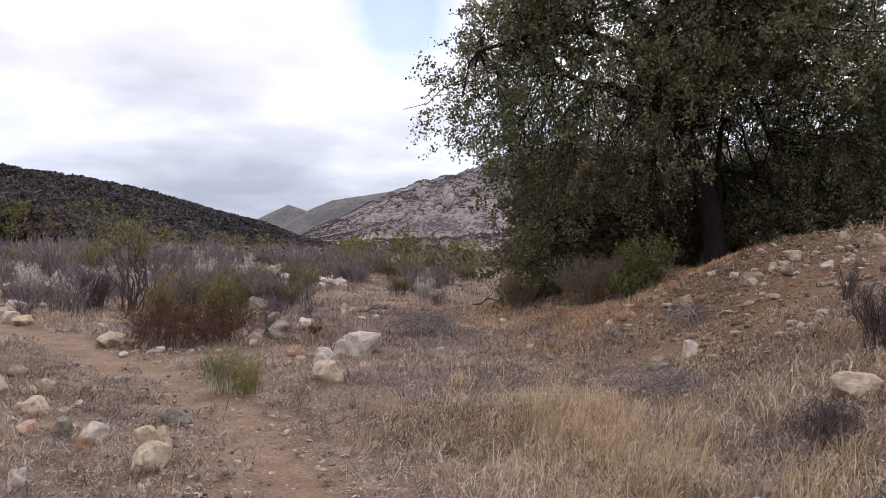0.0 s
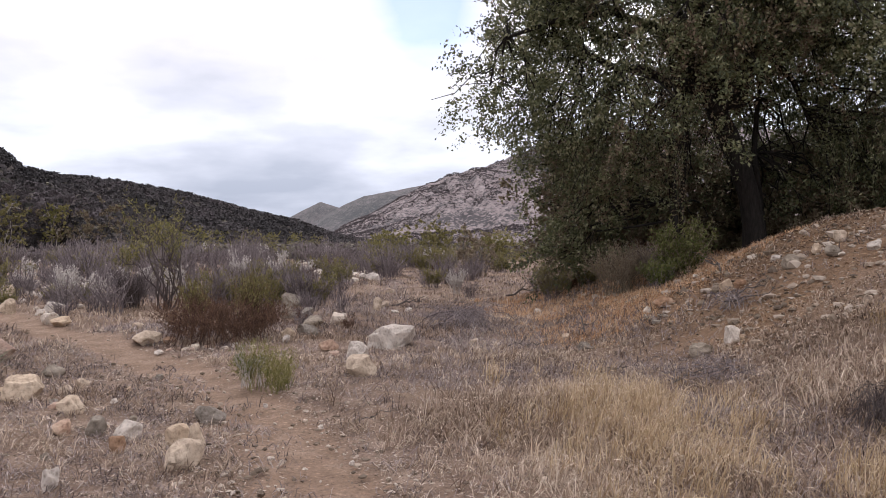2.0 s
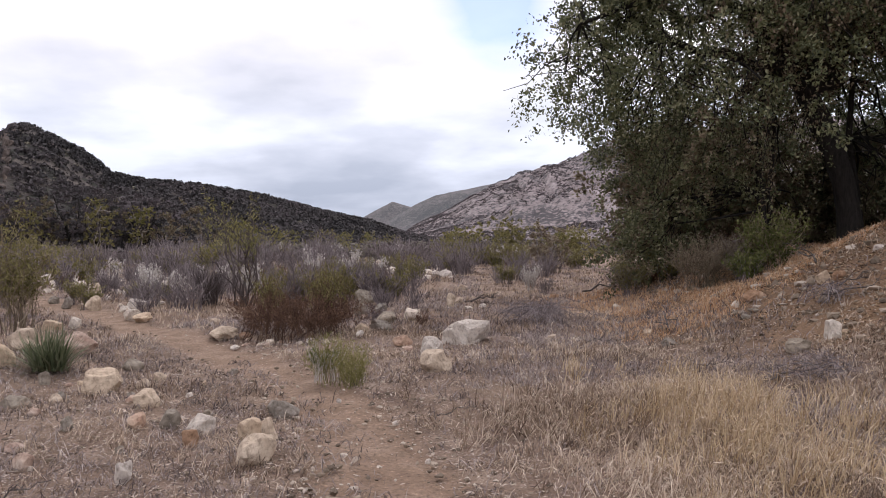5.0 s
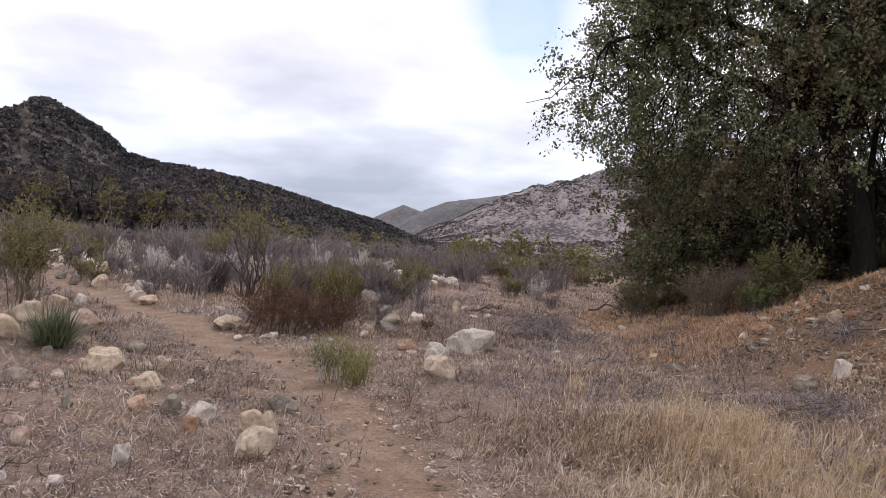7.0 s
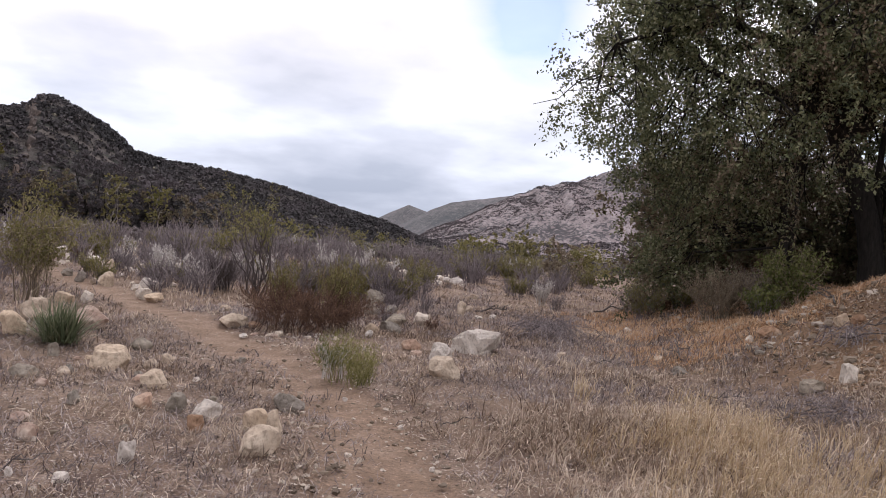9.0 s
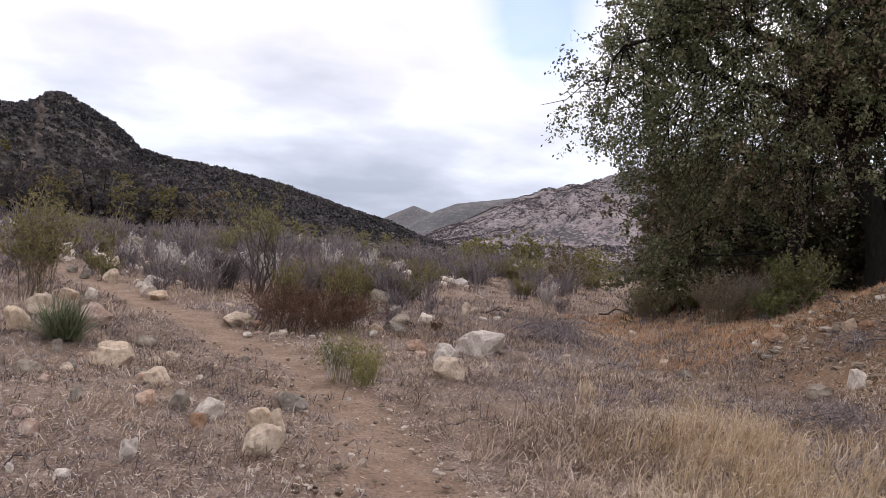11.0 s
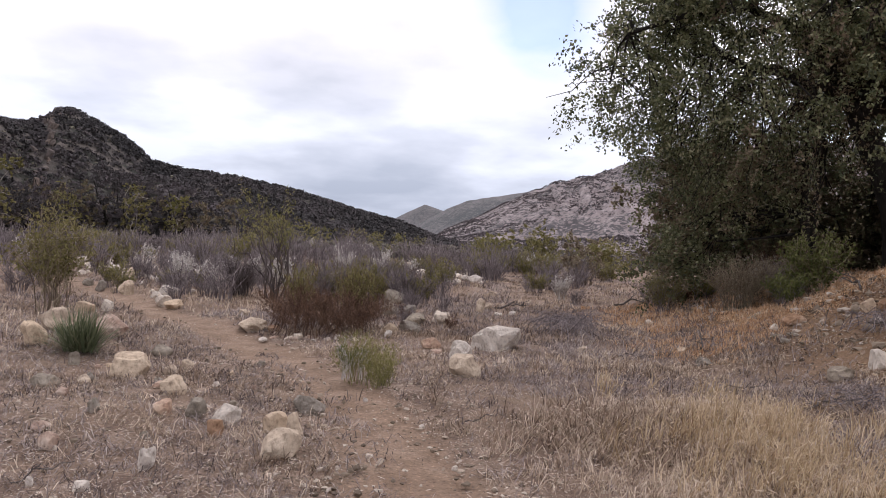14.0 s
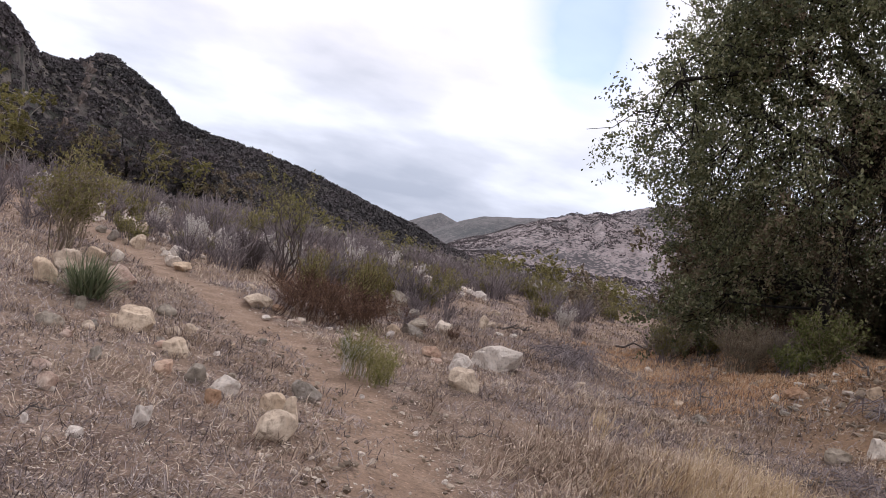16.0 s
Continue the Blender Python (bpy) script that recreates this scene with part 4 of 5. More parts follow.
    while n < 350:
        az, r = rng.uniform(-38, 9), 21 + 65 * rng.random() ** 1.4
        x, y = r * math.sin(radians(az)), r * math.cos(radians(az))
        if abs(float(trail_side(x, y))) < 1.4:
            continue
        if az > -2 and r < 40 - 2 * az:
            continue
        k = float(fbm(x / 9, y / 9, 3, 4))
        u = rng.random()
        group = grey if u < 0.66 else olive if u < 0.80 else pale if u < 0.88 else rust
        if k < 0.28:
            continue
        put(group, x, y, rng.uniform(0.45, 0.95) * (1.0 + 0.35 * (r > 34) + 0.55 * (r > 48)))
        n += 1


brush_field()


def make_poplar(x, y, h, seed, mat, label, bark=PALE_BARK):
    t = build_thicket_tree("cottonwood", x, y, h, h * 0.3 if h > 4.8 else h * 0.7, mat, label, seed, 30, h * (0.026 if h > 4.8 else 0.036), 150, bark, 0.3 if h > 4.8 else 0.1, girth=0.006)
    tagged(t, group="cottonwoods")


for k, (az, r, h) in enumerate([(-20.6, 95, 6.2), (-23.2, 90, 6.5), (-31.8, 70, 7.0), (-33.5, 66, 7.5), (-27.5, 88, 5.0), (-14, 105, 4.5), (-12.2, 108, 4.0), (-10.4, 115, 3.8), (-8.3, 120, 3.5), (-6.5, 125, 3.5), (-4.6, 140, 3.2), (-3.0, 150, 3.0),
                                (1.5, 60, 2.4), (3.0, 75, 2.6), (6.1, 52, 2.6), (9.3, 55, 2.4), (11.5, 60, 2.6)]):
    make_poplar(r * math.sin(radians(az)), r * math.cos(radians(az)), h, 300 + k, OLIVE_LEAF if k in (1, 2, 4) or k % 3 == 2 else FALL_LEAF,
                "slender yellowing cottonwood at the foot of the hill" if k < 5 else "low yellow-green tree across the valley")


for k, (x, y, h, w, m, label) in enumerate([(4.9, 49.0, 3.1, 2.0, OLIVE_LEAF, "small olive green willow across the valley"), (5.9, 37.5, 2.3, 1.3, TAN_BRUSH, "small half-bare brownish tree across the valley"),
                                            (2.6, 62.0, 2.6, 2.0, FALL_LEAF, "small yellow-green tree across the valley"), (8.3, 46.0, 1.9, 1.8, OLIVE_LEAF, "low olive green tree across the valley")]):
    build_thicket_tree("willow_tree", x, y, h, w, m, label, 395 + k, 26, 0.13, 130, TWIG_BARK, 0.12, girth=0.014)


for k in range(26):
    rng = np.random.default_rng(350 + k)
    az, r = -37 + 17.5 * k / 25 + rng.normal() * 0.6, rng.uniform(84, 112)
    t = build_thicket_tree("hill_oak", r * math.sin(radians(az)), r * math.cos(radians(az)), rng.uniform(4.5, 8.5), rng.uniform(4.5, 7), CHAPARRAL if k % 3 else BROWN_LEAF,
                           "dark rounded oak at the foot of the hill" if k % 3 else "reddish brown tree at the foot of the hill", 360 + k, 22, 0.32, 130, SHADED_BARK, 0.1)
    tagged(t, group="trees at the foot of the hill")


# ---------------------------------------------------------------- scrub of the hills and far brush
def clump_cards(centres, sizes, tones, per, rng, flat=0.8, card=0.22):
    """Ragged bush clumps of many leafy cards round each centre."""
    n = len(centres)
    d = unit(rng.normal(size=(n, per, 3)))
    d[..., 2] = np.abs(d[..., 2]) * 1.1 - 0.15
    p = centres[:, None] + d * sizes[:, None, None] * 0.5 * np.array([1, 1, flat]) * rng.uniform(0.7, 1.05, (n, per, 1))
    u = unit(np.cross(d + rng.normal(size=d.shape) * 0.5, rng.normal(size=d.shape)))
    w = unit(np.cross(d + rng.normal(size=d.shape) * 0.4, u))
    s = (sizes[:, None, None] * rng.uniform(0.6, 1.4, (n, per, 1)) * card)
    v = np.stack([p - u * s, p + w * s * 0.8, p + u * s, p - w * s * 0.8], 2).reshape(-1, 3)
    k = np.arange(n * per)[:, None] * 4
    f = np.concatenate([k + np.array([[0, 1, 2]]), k + np.array([[0, 2, 3]])], 1).reshape(-1, 3)
    return v, f, np.repeat(tones, per * 4)


def hill_scrub():
    rng = np.random.default_rng(71)
    n = 10500
    az = rng.uniform(-52, 0, n)
    c = np.array(LEFT_CREST)
    b = 95 + (330 - 95) * (az - c[0, 0]) / (c[-1, 0] - c[0, 0])
    d = np.interp(az, c[:, 0], c[:, 2])
    r = b + (d * 1.04 - b) * rng.random(n) ** 0.75
    z = hill_height(az, r, LEFT_CREST, (95, 330), 760, 11, 0.16)
    x, y = r * np.sin(np.radians(az)), r * np.cos(np.radians(az))
    crag = (np.abs(az + 28.65 + 0.5 * (vnoise(r / 14, 0 * r, 8) - 0.5)) < 0.32) & (r > 0.6 * d) & (r < 0.985 * d)
    keep = (vnoise(x / 14, y / 14, 2) > 0.18) & ~crag
    x, y, z, r = x[keep], y[keep], z[keep], r[keep]
    foot = r < 170
    size = rng.uniform(1.2, 3.6, len(x)) * (1 + 0.45 * foot * rng.random(len(x))) * np.clip(r / 260, 0.75, 1.4)
    tone = np.clip(1.5 * (fbm(x / 40, y / 40, 3, 6) - 0.3) + 0.35 * rng.random(len(x)) + 0.1 * foot, 0, 1)
    P = np.stack([x, y, z + size * 0.18], 1)
    near = r < 235
    va, fa, ta = clump_cards(P[near], size[near], tone[near], 36, rng, card=0.11)
    vb, fb, tb = clump_cards(P[~near], size[~near], tone[~near], 20, rng, card=0.15)
    v, f, t = np.concatenate([va, vb]), np.concatenate([fa, fb + len(va)]), np.concatenate([ta, tb])
    tagged(new("hill_scrub", mesh_from("hill_scrub", v, f, CHAPARRAL, t)), "dark evergreen chaparral covering the hill", "scrub", kind="stuff")
    n = 52000
    az, r = rng.uniform(-2, 16, n), rng.uniform(700, 1440, n)
    z = hill_height(az, r, MOUNTAIN_CREST, (780, 620), 2000, 23, 0.5)
    x, y = r * np.sin(np.radians(az)), r * np.cos(np.radians(az))
    keep = (fbm(x / 22, y / 22, 3, 19) > 0.16 + 0.56 * rng.random(n)) & (r > 760 - 2.2 * (az + 2.5))
    x, y, z = x[keep], y[keep], z[keep]
    size = 1.1 + 3.0 * rng.random(len(x)) ** 1.6
    v, f, t = clump_cards(np.stack([x, y, z + size * 0.2], 1), size, 0.4 + 0.6 * rng.random(len(x)), 4, rng, card=0.26)
    tagged(new("mountain_scrub", mesh_from("mountain_scrub", v, f, CHAPARRAL, t)), "scattered dark shrubs on the bare mountainside", "scrub", kind="stuff")
    n = 2600
    az, r = rng.uniform(-52, 20, n), 70 + 330 * rng.random(n) ** 1.3
    x, y = r * np.sin(np.radians(az)), r * np.cos(np.radians(az))
    size = rng.uniform(1.5, 3.2, n) * (1 + (r > 150) * 0.2)
    tone = np.clip(0.6 * fbm(x / 12, y / 12, 2, 16) + 0.5 * rng.random(n), 0, 1)
    z = np.where(az < 0, np.maximum(hill_height(az, r, LEFT_CREST, (95, 330), 760, 11, 0.16), 0), 0)
    P = np.stack([x, y, z + size * 0.15], 1)
    near = r < 150
    va, fa, ta = clump_cards(P[near], size[near], tone[near], 60, rng, card=0.075)
    vb, fb, tb = clump_cards(P[~near], size[~near], tone[~near], 14, rng, card=0.16)
    v, f, t = np.concatenate([va, vb]), np.concatenate([fa, fb + len(va)]), np.concatenate([ta, tb])
    tagged(new("far_brush", mesh_from("far_brush", v, f, FAR_BRUSH, t)), "grey and olive brush filling the far valley", "brush", kind="stuff")


hill_scrub()


# ---------------------------------------------------------------- rocks
def rock_mesh(seed, sx, sy, sz, mat, sub=4, cuts=13, rough=0.15, block=None):
    """A weathered stone: a blocky ball cut by random planes, roughened and chipped."""
    rng = np.random.default_rng(seed)
    bm = bmesh.new()
    bmesh.ops.create_icosphere(bm, subdivisions=sub, radius=1.0)
    off = Vector(rng.uniform(-50, 50, 3))
    e = rng.uniform(0.5, 0.9) if block is None else block
    planes = [(Vector(unit(rng.normal(size=3))), rng.uniform(0.56, 0.86)) for _ in range(cuts)]
    for v in bm.verts:
        p = Vector([math.copysign(abs(c) ** e, c) for c in v.co]) * (0.86 if e < 0.7 else 0.95)
        for nrm, d in planes:
            over = p.dot(nrm) - d
            if over > 0:
                p -= nrm * over * 0.93
        chip = noise.noise(p * 3.1 + off)
        p += p.normalized() * rough * (1.2 * noise.noise(p * 1.3 + off) + 0.5 * chip + 0.2 * noise.noise(p * 8 + off) + 0.1 * noise.noise(p * 19 + off) - 0.5 * max(0.0, chip - 0.25))
        v.co = Vector((p.x * sx / 2, p.y * sy / 2, p.z * sz / 2))
    me = bpy.data.meshes.new("rock")
    bm.to_mesh(me)
    bm.free()
    me.materials.append(mat)
    me.polygons.foreach_set("use_smooth", np.full(len(me.polygons), False))
    return me


def put_rock(x, y, w, h, mat, label, seed, depth=0.8, turn=0.0, sink=0.2, name="rock", group="rocks along the trail"):
    rng = np.random.default_rng(seed + 9000)
    ob = new(name, rock_mesh(seed, w * 1.2, w * depth * 1.2, h * 1.36, mat, 4 if w > 0.2 else 3, block=0.42 if w > 0.7 else None))
    ob.matrix_world = pose(x, y, float(ground_z(x, y)) + h * (0.5 - sink), rng.uniform(-12, 12), rng.uniform(-12, 12), turn)
    return tagged(ob, label, "rock", group)


PALE, GREY, ORANGE, PINK = "pale tan sandstone rock half sunk in dry ground", "grey weathered rock half buried in dry weeds", "orange-stained broken rock by the trail", "pinkish sandstone rock in dry grass"
PB, FD, WB, UP = "pale buff lobed sandstone rock beside the trail", "flat dark grey stone at the trail's edge", "white broken rock beside an orange one", "upright white and rusty stone in dry weeds"
WS, LP, PW, WT = "small white stone on bare ground", "large pale tan rock in dry grass", "pink and white sandstone boulder behind a yucca", "whitish weathered rock beside the trail"
TS, LR, OS, LG = "small dark stone lying on the trail", "long pale rock at the trail's edge", "orange stone among pale rubble", "long low grey rock near a bush"
BB, SP, PG, TW = "large whitish block-shaped boulder in dry grass", "whitish split boulder in dry grass", "rounded pale boulder leaning on a white one", "tan weathered rock in rusty grass"
BANK, BO, GB, SL = "pale stone on the rocky bank", "iron-stained stone on the rocky bank", "grey stone half buried on the bank", "flat grey slab in a small heap"
UW, CR = "upright whitish stone on the bank", "large pale cracked rock on the bank"
for k, row in enumerate([
        (-1.22, 5.55, 0.27, 0.25, PALE_ROCK, PB),
        (-1.42, 6.24, 0.18, 0.21, PALE_ROCK, PB),
        (-1.24, 6.16, 0.14, 0.21, PALE_ROCK, PB),
        (-1.36, 7.36, 0.29, 0.17, GREY_ROCK, FD),
        (-1.84, 6.05, 0.16, 0.16, ORANGE_ROCK, ORANGE),
        (-1.88, 6.49, 0.22, 0.18, WHITE_ROCK, WB),
        (-2.06, 5.26, 0.13, 0.19, WHITE_ROCK, UP),
        (-2.21, 6.65, 0.18, 0.18, GREY_ROCK, GREY),
        (-2.44, 6.54, 0.22, 0.16, PINK_ROCK, PINK),
        (-2.86, 5.47, 0.15, 0.12, PINK_ROCK, PINK),
        (-2.23, 4.7, 0.1, 0.08, WHITE_ROCK, WS)]):
    put_rock(*row, 400 + k, 0.75 + 0.05 * (k % 4), 37 * k, group="rocks along the trail")
for k, row in enumerate([
        (-3.54, 8.49, 0.42, 0.32, PALE_ROCK, LP),
        (-3.94, 10.27, 0.27, 0.18, GREY_ROCK, GREY),
        (-2.71, 7.46, 0.26, 0.21, PALE_ROCK, PALE),
        (-3.17, 8.59, 0.18, 0.11, PALE_ROCK, PALE),
        (-5.11, 11.29, 0.55, 0.36, PINK_ROCK, PW),
        (-6.23, 11.87, 0.49, 0.4, PALE_ROCK, PALE),
        (-5.44, 9.89, 0.3, 0.36, PALE_ROCK, PALE),
        (-7.12, 14.6, 0.34, 0.28, PALE_ROCK, PALE),
        (-6.99, 15.31, 0.34, 0.25, WHITE_ROCK, WT),
        (-3.74, 7.93, 0.12, 0.12, GREY_ROCK, GREY),
        (-3.99, 7.52, 0.24, 0.15, GREY_ROCK, GREY)]):
    put_rock(*row, 420 + k, 0.75 + 0.05 * (k % 4), 37 * k, group="rocks along the trail")
for k, row in enumerate([
        (-4.5, 9.09, 0.13, 0.2, GREY_ROCK, GREY),
        (-2.96, 6.37, 0.12, 0.12, GREY_ROCK, GREY),
        (-2.47, 8.03, 0.09, 0.05, WHITE_ROCK, WS),
        (-2.56, 4.72, 0.06, 0.07, WHITE_ROCK, WS),
        (-6.47, 16.9, 0.45, 0.25, WHITE_ROCK, WT),
        (-7.28, 18.42, 0.24, 0.18, WHITE_ROCK, WT),
        (-6.12, 16.54, 0.39, 0.17, PALE_ROCK, PALE),
        (-8.36, 19.3, 0.4, 0.34, PALE_ROCK, PALE),
        (-10.28, 23.93, 0.42, 0.42, PALE_ROCK, PALE),
        (-14.01, 35.15, 0.77, 0.57, PALE_ROCK, PALE),
        (-9.86, 21.06, 0.31, 0.31, GREY_ROCK, GREY)]):
    put_rock(*row, 440 + k, 0.75 + 0.05 * (k % 4), 37 * k, group="rocks along the trail")
for k, row in enumerate([
        (-10.6, 21.8, 0.29, 0.19, GREY_ROCK, GREY),
        (-9.21, 20.5, 0.24, 0.15, PALE_ROCK, PALE),
        (-2.38, 9.5, 0.11, 0.07, GREY_ROCK, TS),
        (-3.53, 13.29, 0.56, 0.22, PALE_ROCK, LR),
        (-4.11, 14.9, 0.22, 0.13, PALE_ROCK, PALE),
        (-3.15, 13.27, 0.25, 0.13, ORANGE_ROCK, OS),
        (-1.14, 13.36, 0.25, 0.2, PALE_ROCK, PALE),
        (-1.11, 12.81, 0.14, 0.14, WHITE_ROCK, WS),
        (-0.84, 14.14, 0.67, 0.2, GREY_ROCK, LG),
        (-0.82, 15.34, 0.47, 0.23, GREY_ROCK, GREY),
        (-0.3, 15.87, 0.43, 0.32, WHITE_ROCK, WT)]):
    put_rock(*row, 460 + k, 0.75 + 0.05 * (k % 4), 37 * k, group="rocks along the trail")
for k, row in enumerate([
        (-1.71, 20.49, 0.57, 0.45, GREY_ROCK, GREY),
        (-1.56, 17.67, 0.42, 0.26, GREY_ROCK, GREY),
        (-1.11, 17.73, 0.34, 0.21, GREY_ROCK, GREY),
        (0.65, 11.8, 0.77, 0.4, WHITE_ROCK, BB),
        (0.11, 10.47, 0.33, 0.26, WHITE_ROCK, SP),
        (0.13, 9.27, 0.34, 0.3, PALE_ROCK, PG),
        (-0.37, 11.98, 0.28, 0.19, PINK_ROCK, TW),
        (-0.27, 11.05, 0.18, 0.11, PINK_ROCK, TW),
        (0.56, 18.64, 0.29, 0.36, PALE_ROCK, PALE),
        (0.77, 19.16, 0.23, 0.16, PALE_ROCK, PALE),
        (0.98, 18.34, 0.19, 0.09, WHITE_ROCK, WS)]):
    put_rock(*row, 480 + k, 0.75 + 0.05 * (k % 4), 37 * k, group="rocks along the trail")
for k, row in enumerate([
        (1.35, 18.73, 0.19, 0.1, WHITE_ROCK, WS),
        (1.2, 26.11, 0.31, 0.19, PALE_ROCK, PALE),
        (4.94, 9.14, 0.24, 0.28, WHITE_ROCK, UW),
        (5.06, 9.09, 0.09, 0.07, PALE_ROCK, BANK),
        (5.94, 11.3, 0.21, 0.2, PALE_ROCK, BANK),
        (6.03, 10.97, 0.21, 0.15, ORANGE_ROCK, BO),
        (6.5, 13.64, 0.16, 0.11, WHITE_ROCK, BANK),
        (5.07, 12.44, 0.16, 0.12, WHITE_ROCK, BANK),
        (4.5, 9.14, 0.3, 0.23, GREY_ROCK, GB),
        (3.6, 11.26, 0.22, 0.15, GREY_ROCK, GB),
        (5.35, 12.34, 0.33, 0.18, ORANGE_ROCK, BO)]):
    put_rock(*row, 500 + k, 0.75 + 0.05 * (k % 4), 37 * k, group="stones on the bank")
for k, row in enumerate([
        (4.9, 5.85, 0.48, 0.26, PALE_ROCK, CR),
        (5.27, 6.62, 0.14, 0.13, PALE_ROCK, BANK),
        (5.93, 7.86, 0.11, 0.12, PALE_ROCK, BANK),
        (7.05, 9.29, 0.17, 0.14, WHITE_ROCK, BANK),
        (8.12, 10.43, 0.2, 0.18, PALE_ROCK, BANK),
        (7.87, 9.34, 0.19, 0.19, PALE_ROCK, BANK),
        (6.81, 9.85, 0.25, 0.15, GREY_ROCK, GB),
        (6.85, 10.31, 0.14, 0.17, PALE_ROCK, BANK),
        (7.22, 10.31, 0.19, 0.19, PALE_ROCK, BANK),
        (6.5, 10.39, 0.26, 0.21, GREY_ROCK, GB),
        (6.69, 11.16, 0.19, 0.1, WHITE_ROCK, BANK)]):
    put_rock(*row, 520 + k, 0.75 + 0.05 * (k % 4), 37 * k, group="stones on the bank")
for k, row in enumerate([
        (4.24, 17.03, 0.18, 0.13, WHITE_ROCK, BANK),
        (3.68, 12.62, 0.17, 0.11, PALE_ROCK, BANK),
        (1.99, 12.15, 0.16, 0.12, PALE_ROCK, PALE),
        (-0.87, 7.75, 0.06, 0.04, WHITE_ROCK, WS),
        (-0.58, 5.67, 0.06, 0.03, WHITE_ROCK, WS),
        (0.05, 5.57, 0.05, 0.04, WHITE_ROCK, WS),
        (-0.41, 7.07, 0.05, 0.03, WHITE_ROCK, WS),
        (-0.25, 6.82, 0.06, 0.04, WHITE_ROCK, WS),
        (4.91, 11.61, 0.19, 0.08, GREY_ROCK, SL),
        (5.09, 11.75, 0.23, 0.07, GREY_ROCK, SL),
        (4.95, 11.98, 0.18, 0.07, GREY_ROCK, SL)]):
    put_rock(*row, 540 + k, 0.75 + 0.05 * (k % 4), 37 * k, group="rocks along the trail")


def wash_boulders():
    """Pale boulders of the dry river bed, far down the valley."""
    rng = np.random.default_rng(81)
    kinds = [rock_mesh(500 + k, 1.0, 0.85, 0.7, WHITE_ROCK, 2) for k in range(6)]
    for k in range(170):
        if k < 75:
            az, r = rng.uniform(-6.5, 2.0), rng.uniform(34, 62)
        elif k < 130:
            az, r = rng.uniform(-27, -17), rng.uniform(20, 40)
        else:
            az, r = rng.uniform(-34, 3), rng.uniform(24, 60)
        x, y = r * math.sin(radians(az)), r * math.cos(radians(az))
        if abs(float(trail_side(x, y))) < 0.8:
            continue
        s = 0.22 + 0.6 * rng.random() ** 1.6
        ob = new("boulder", kinds[k % 6])
        ob.matrix_world = pose(x, y, float(ground_z(x, y)) + 0.15 * s, 0, 0, rng.uniform(0, 360)) @ Matrix.Diagonal((s, s, s, 1))
        tagged(ob, "pale rounded boulder in the dry wash", "rock", "boulders of the dry wash")


wash_boulders()


def hill_cliff():
    """Pale broken outcrops that run down below the hill's peak."""
    rng = np.random.default_rng(83)
    stone = rock_material("weathered_cliff", (0.08, 0.068, 0.062), (0.15, 0.122, 0.112), (0.26, 0.22, 0.20), 0.6)
    kinds = [rock_mesh(540 + k, 1.0, 0.8, 1.3, stone, 3, 16, 0.2) for k in range(4)]
    for k in range(46):
        u = k / 45
        az = -28.42 - 0.5 * u + rng.normal() * 0.2
        if k % 4 == 3:
            az += rng.uniform(-1.6, 0.4)
        r = 430 * (0.985 - 0.36 * u)
        x, y = r * math.sin(radians(az)), r * math.cos(radians(az))
        z = float(hill_height(np.array([az]), np.array([r]), LEFT_CREST, (95, 330), 760, 11, 0.16)[0])
        w = rng.uniform(1.6, 4.4)
        ob = new("rock_outcrop", kinds[k % 4])
        ob.matrix_world = pose(x, y, z + 0.2 * w, rng.uniform(-15, 15), rng.uniform(-15, 15), rng.uniform(0, 360)) @ Matrix.Diagonal((w, w, w * rng.uniform(0.8, 1.5), 1))
        tagged(ob, "pale pinkish rock outcrop below the hill's peak", "rock", "outcrops of the hill")


hill_cliff()


def pebbles():
    """Loose small stones of the trail's edges and the bank."""
    rng = np.random.default_rng(91)
    ico = bmesh.new()
    bmesh.ops.create_icosphere(ico, subdivisions=1, radius=0.5)
    V = np.array([v.co[:] for v in ico.verts])
    F = np.array([[v.index for v in f.verts] for f in ico.faces])
    ico.free()
    az, r = rng.uniform(-36, 45, 26000), 3.8 + 17 * rng.random(26000) ** 1.2
    x, y = r * np.sin(np.radians(az)), r * np.cos(np.radians(az))
    side = trail_side(x, y)
    bank = smooth((x - 4.2) / 1.4) * smooth((y - 6.8) / 1.8)
    edge = np.exp(-((np.abs(side) - 0.6) / 0.35) ** 2)
    want = 0.10 + 0.16 * (r < 8) + 0.9 * edge + 3.6 * bank - 0.12 * (np.abs(side) < 0.3) + 0.1 * (side < 0) - 0.12 * (side > 1.4) * (bank < 0.2)
    keep = rng.random(len(x)) < want * 0.42 * (0.4 + 1.2 * vnoise(x * 1.5, y * 1.5, 5))
    x, y, bank = x[keep], y[keep], bank[keep]
    n = len(x)
    s = (0.009 + 0.026 * rng.random(n) ** 2.6) * (1 + 2.6 * bank * rng.random(n) ** 2)
    q = rng.normal(size=(n, len(V), 1)) * 0.3 + 1
    sq = rng.uniform(0.5, 1.25, (n, 1, 3)) * np.array([1, 1, 0.6])
    P = V[None] * q * sq * (2 * s)[:, None, None]
    P = P + np.stack([x, y, ground_z(x, y) + s * 0.15], 1)[:, None]
    f = (np.arange(n)[:, None, None] * len(V) + F[None]).reshape(-1, 3)
    m = plant_material("loose_stones", [(0.13, 0.10, 0.075), (0.23, 0.18, 0.135), (0.34, 0.27, 0.205), (0.48, 0.41, 0.34)], 0.0, 0.0, 0.9)
    tagged(new("pebbles", mesh_from("pebbles", P.reshape(-1, 3), f, m, np.full(n * len(V), 0.5))), "loose pale pebbles and small stones", "pebbles", kind="stuff")


pebbles()


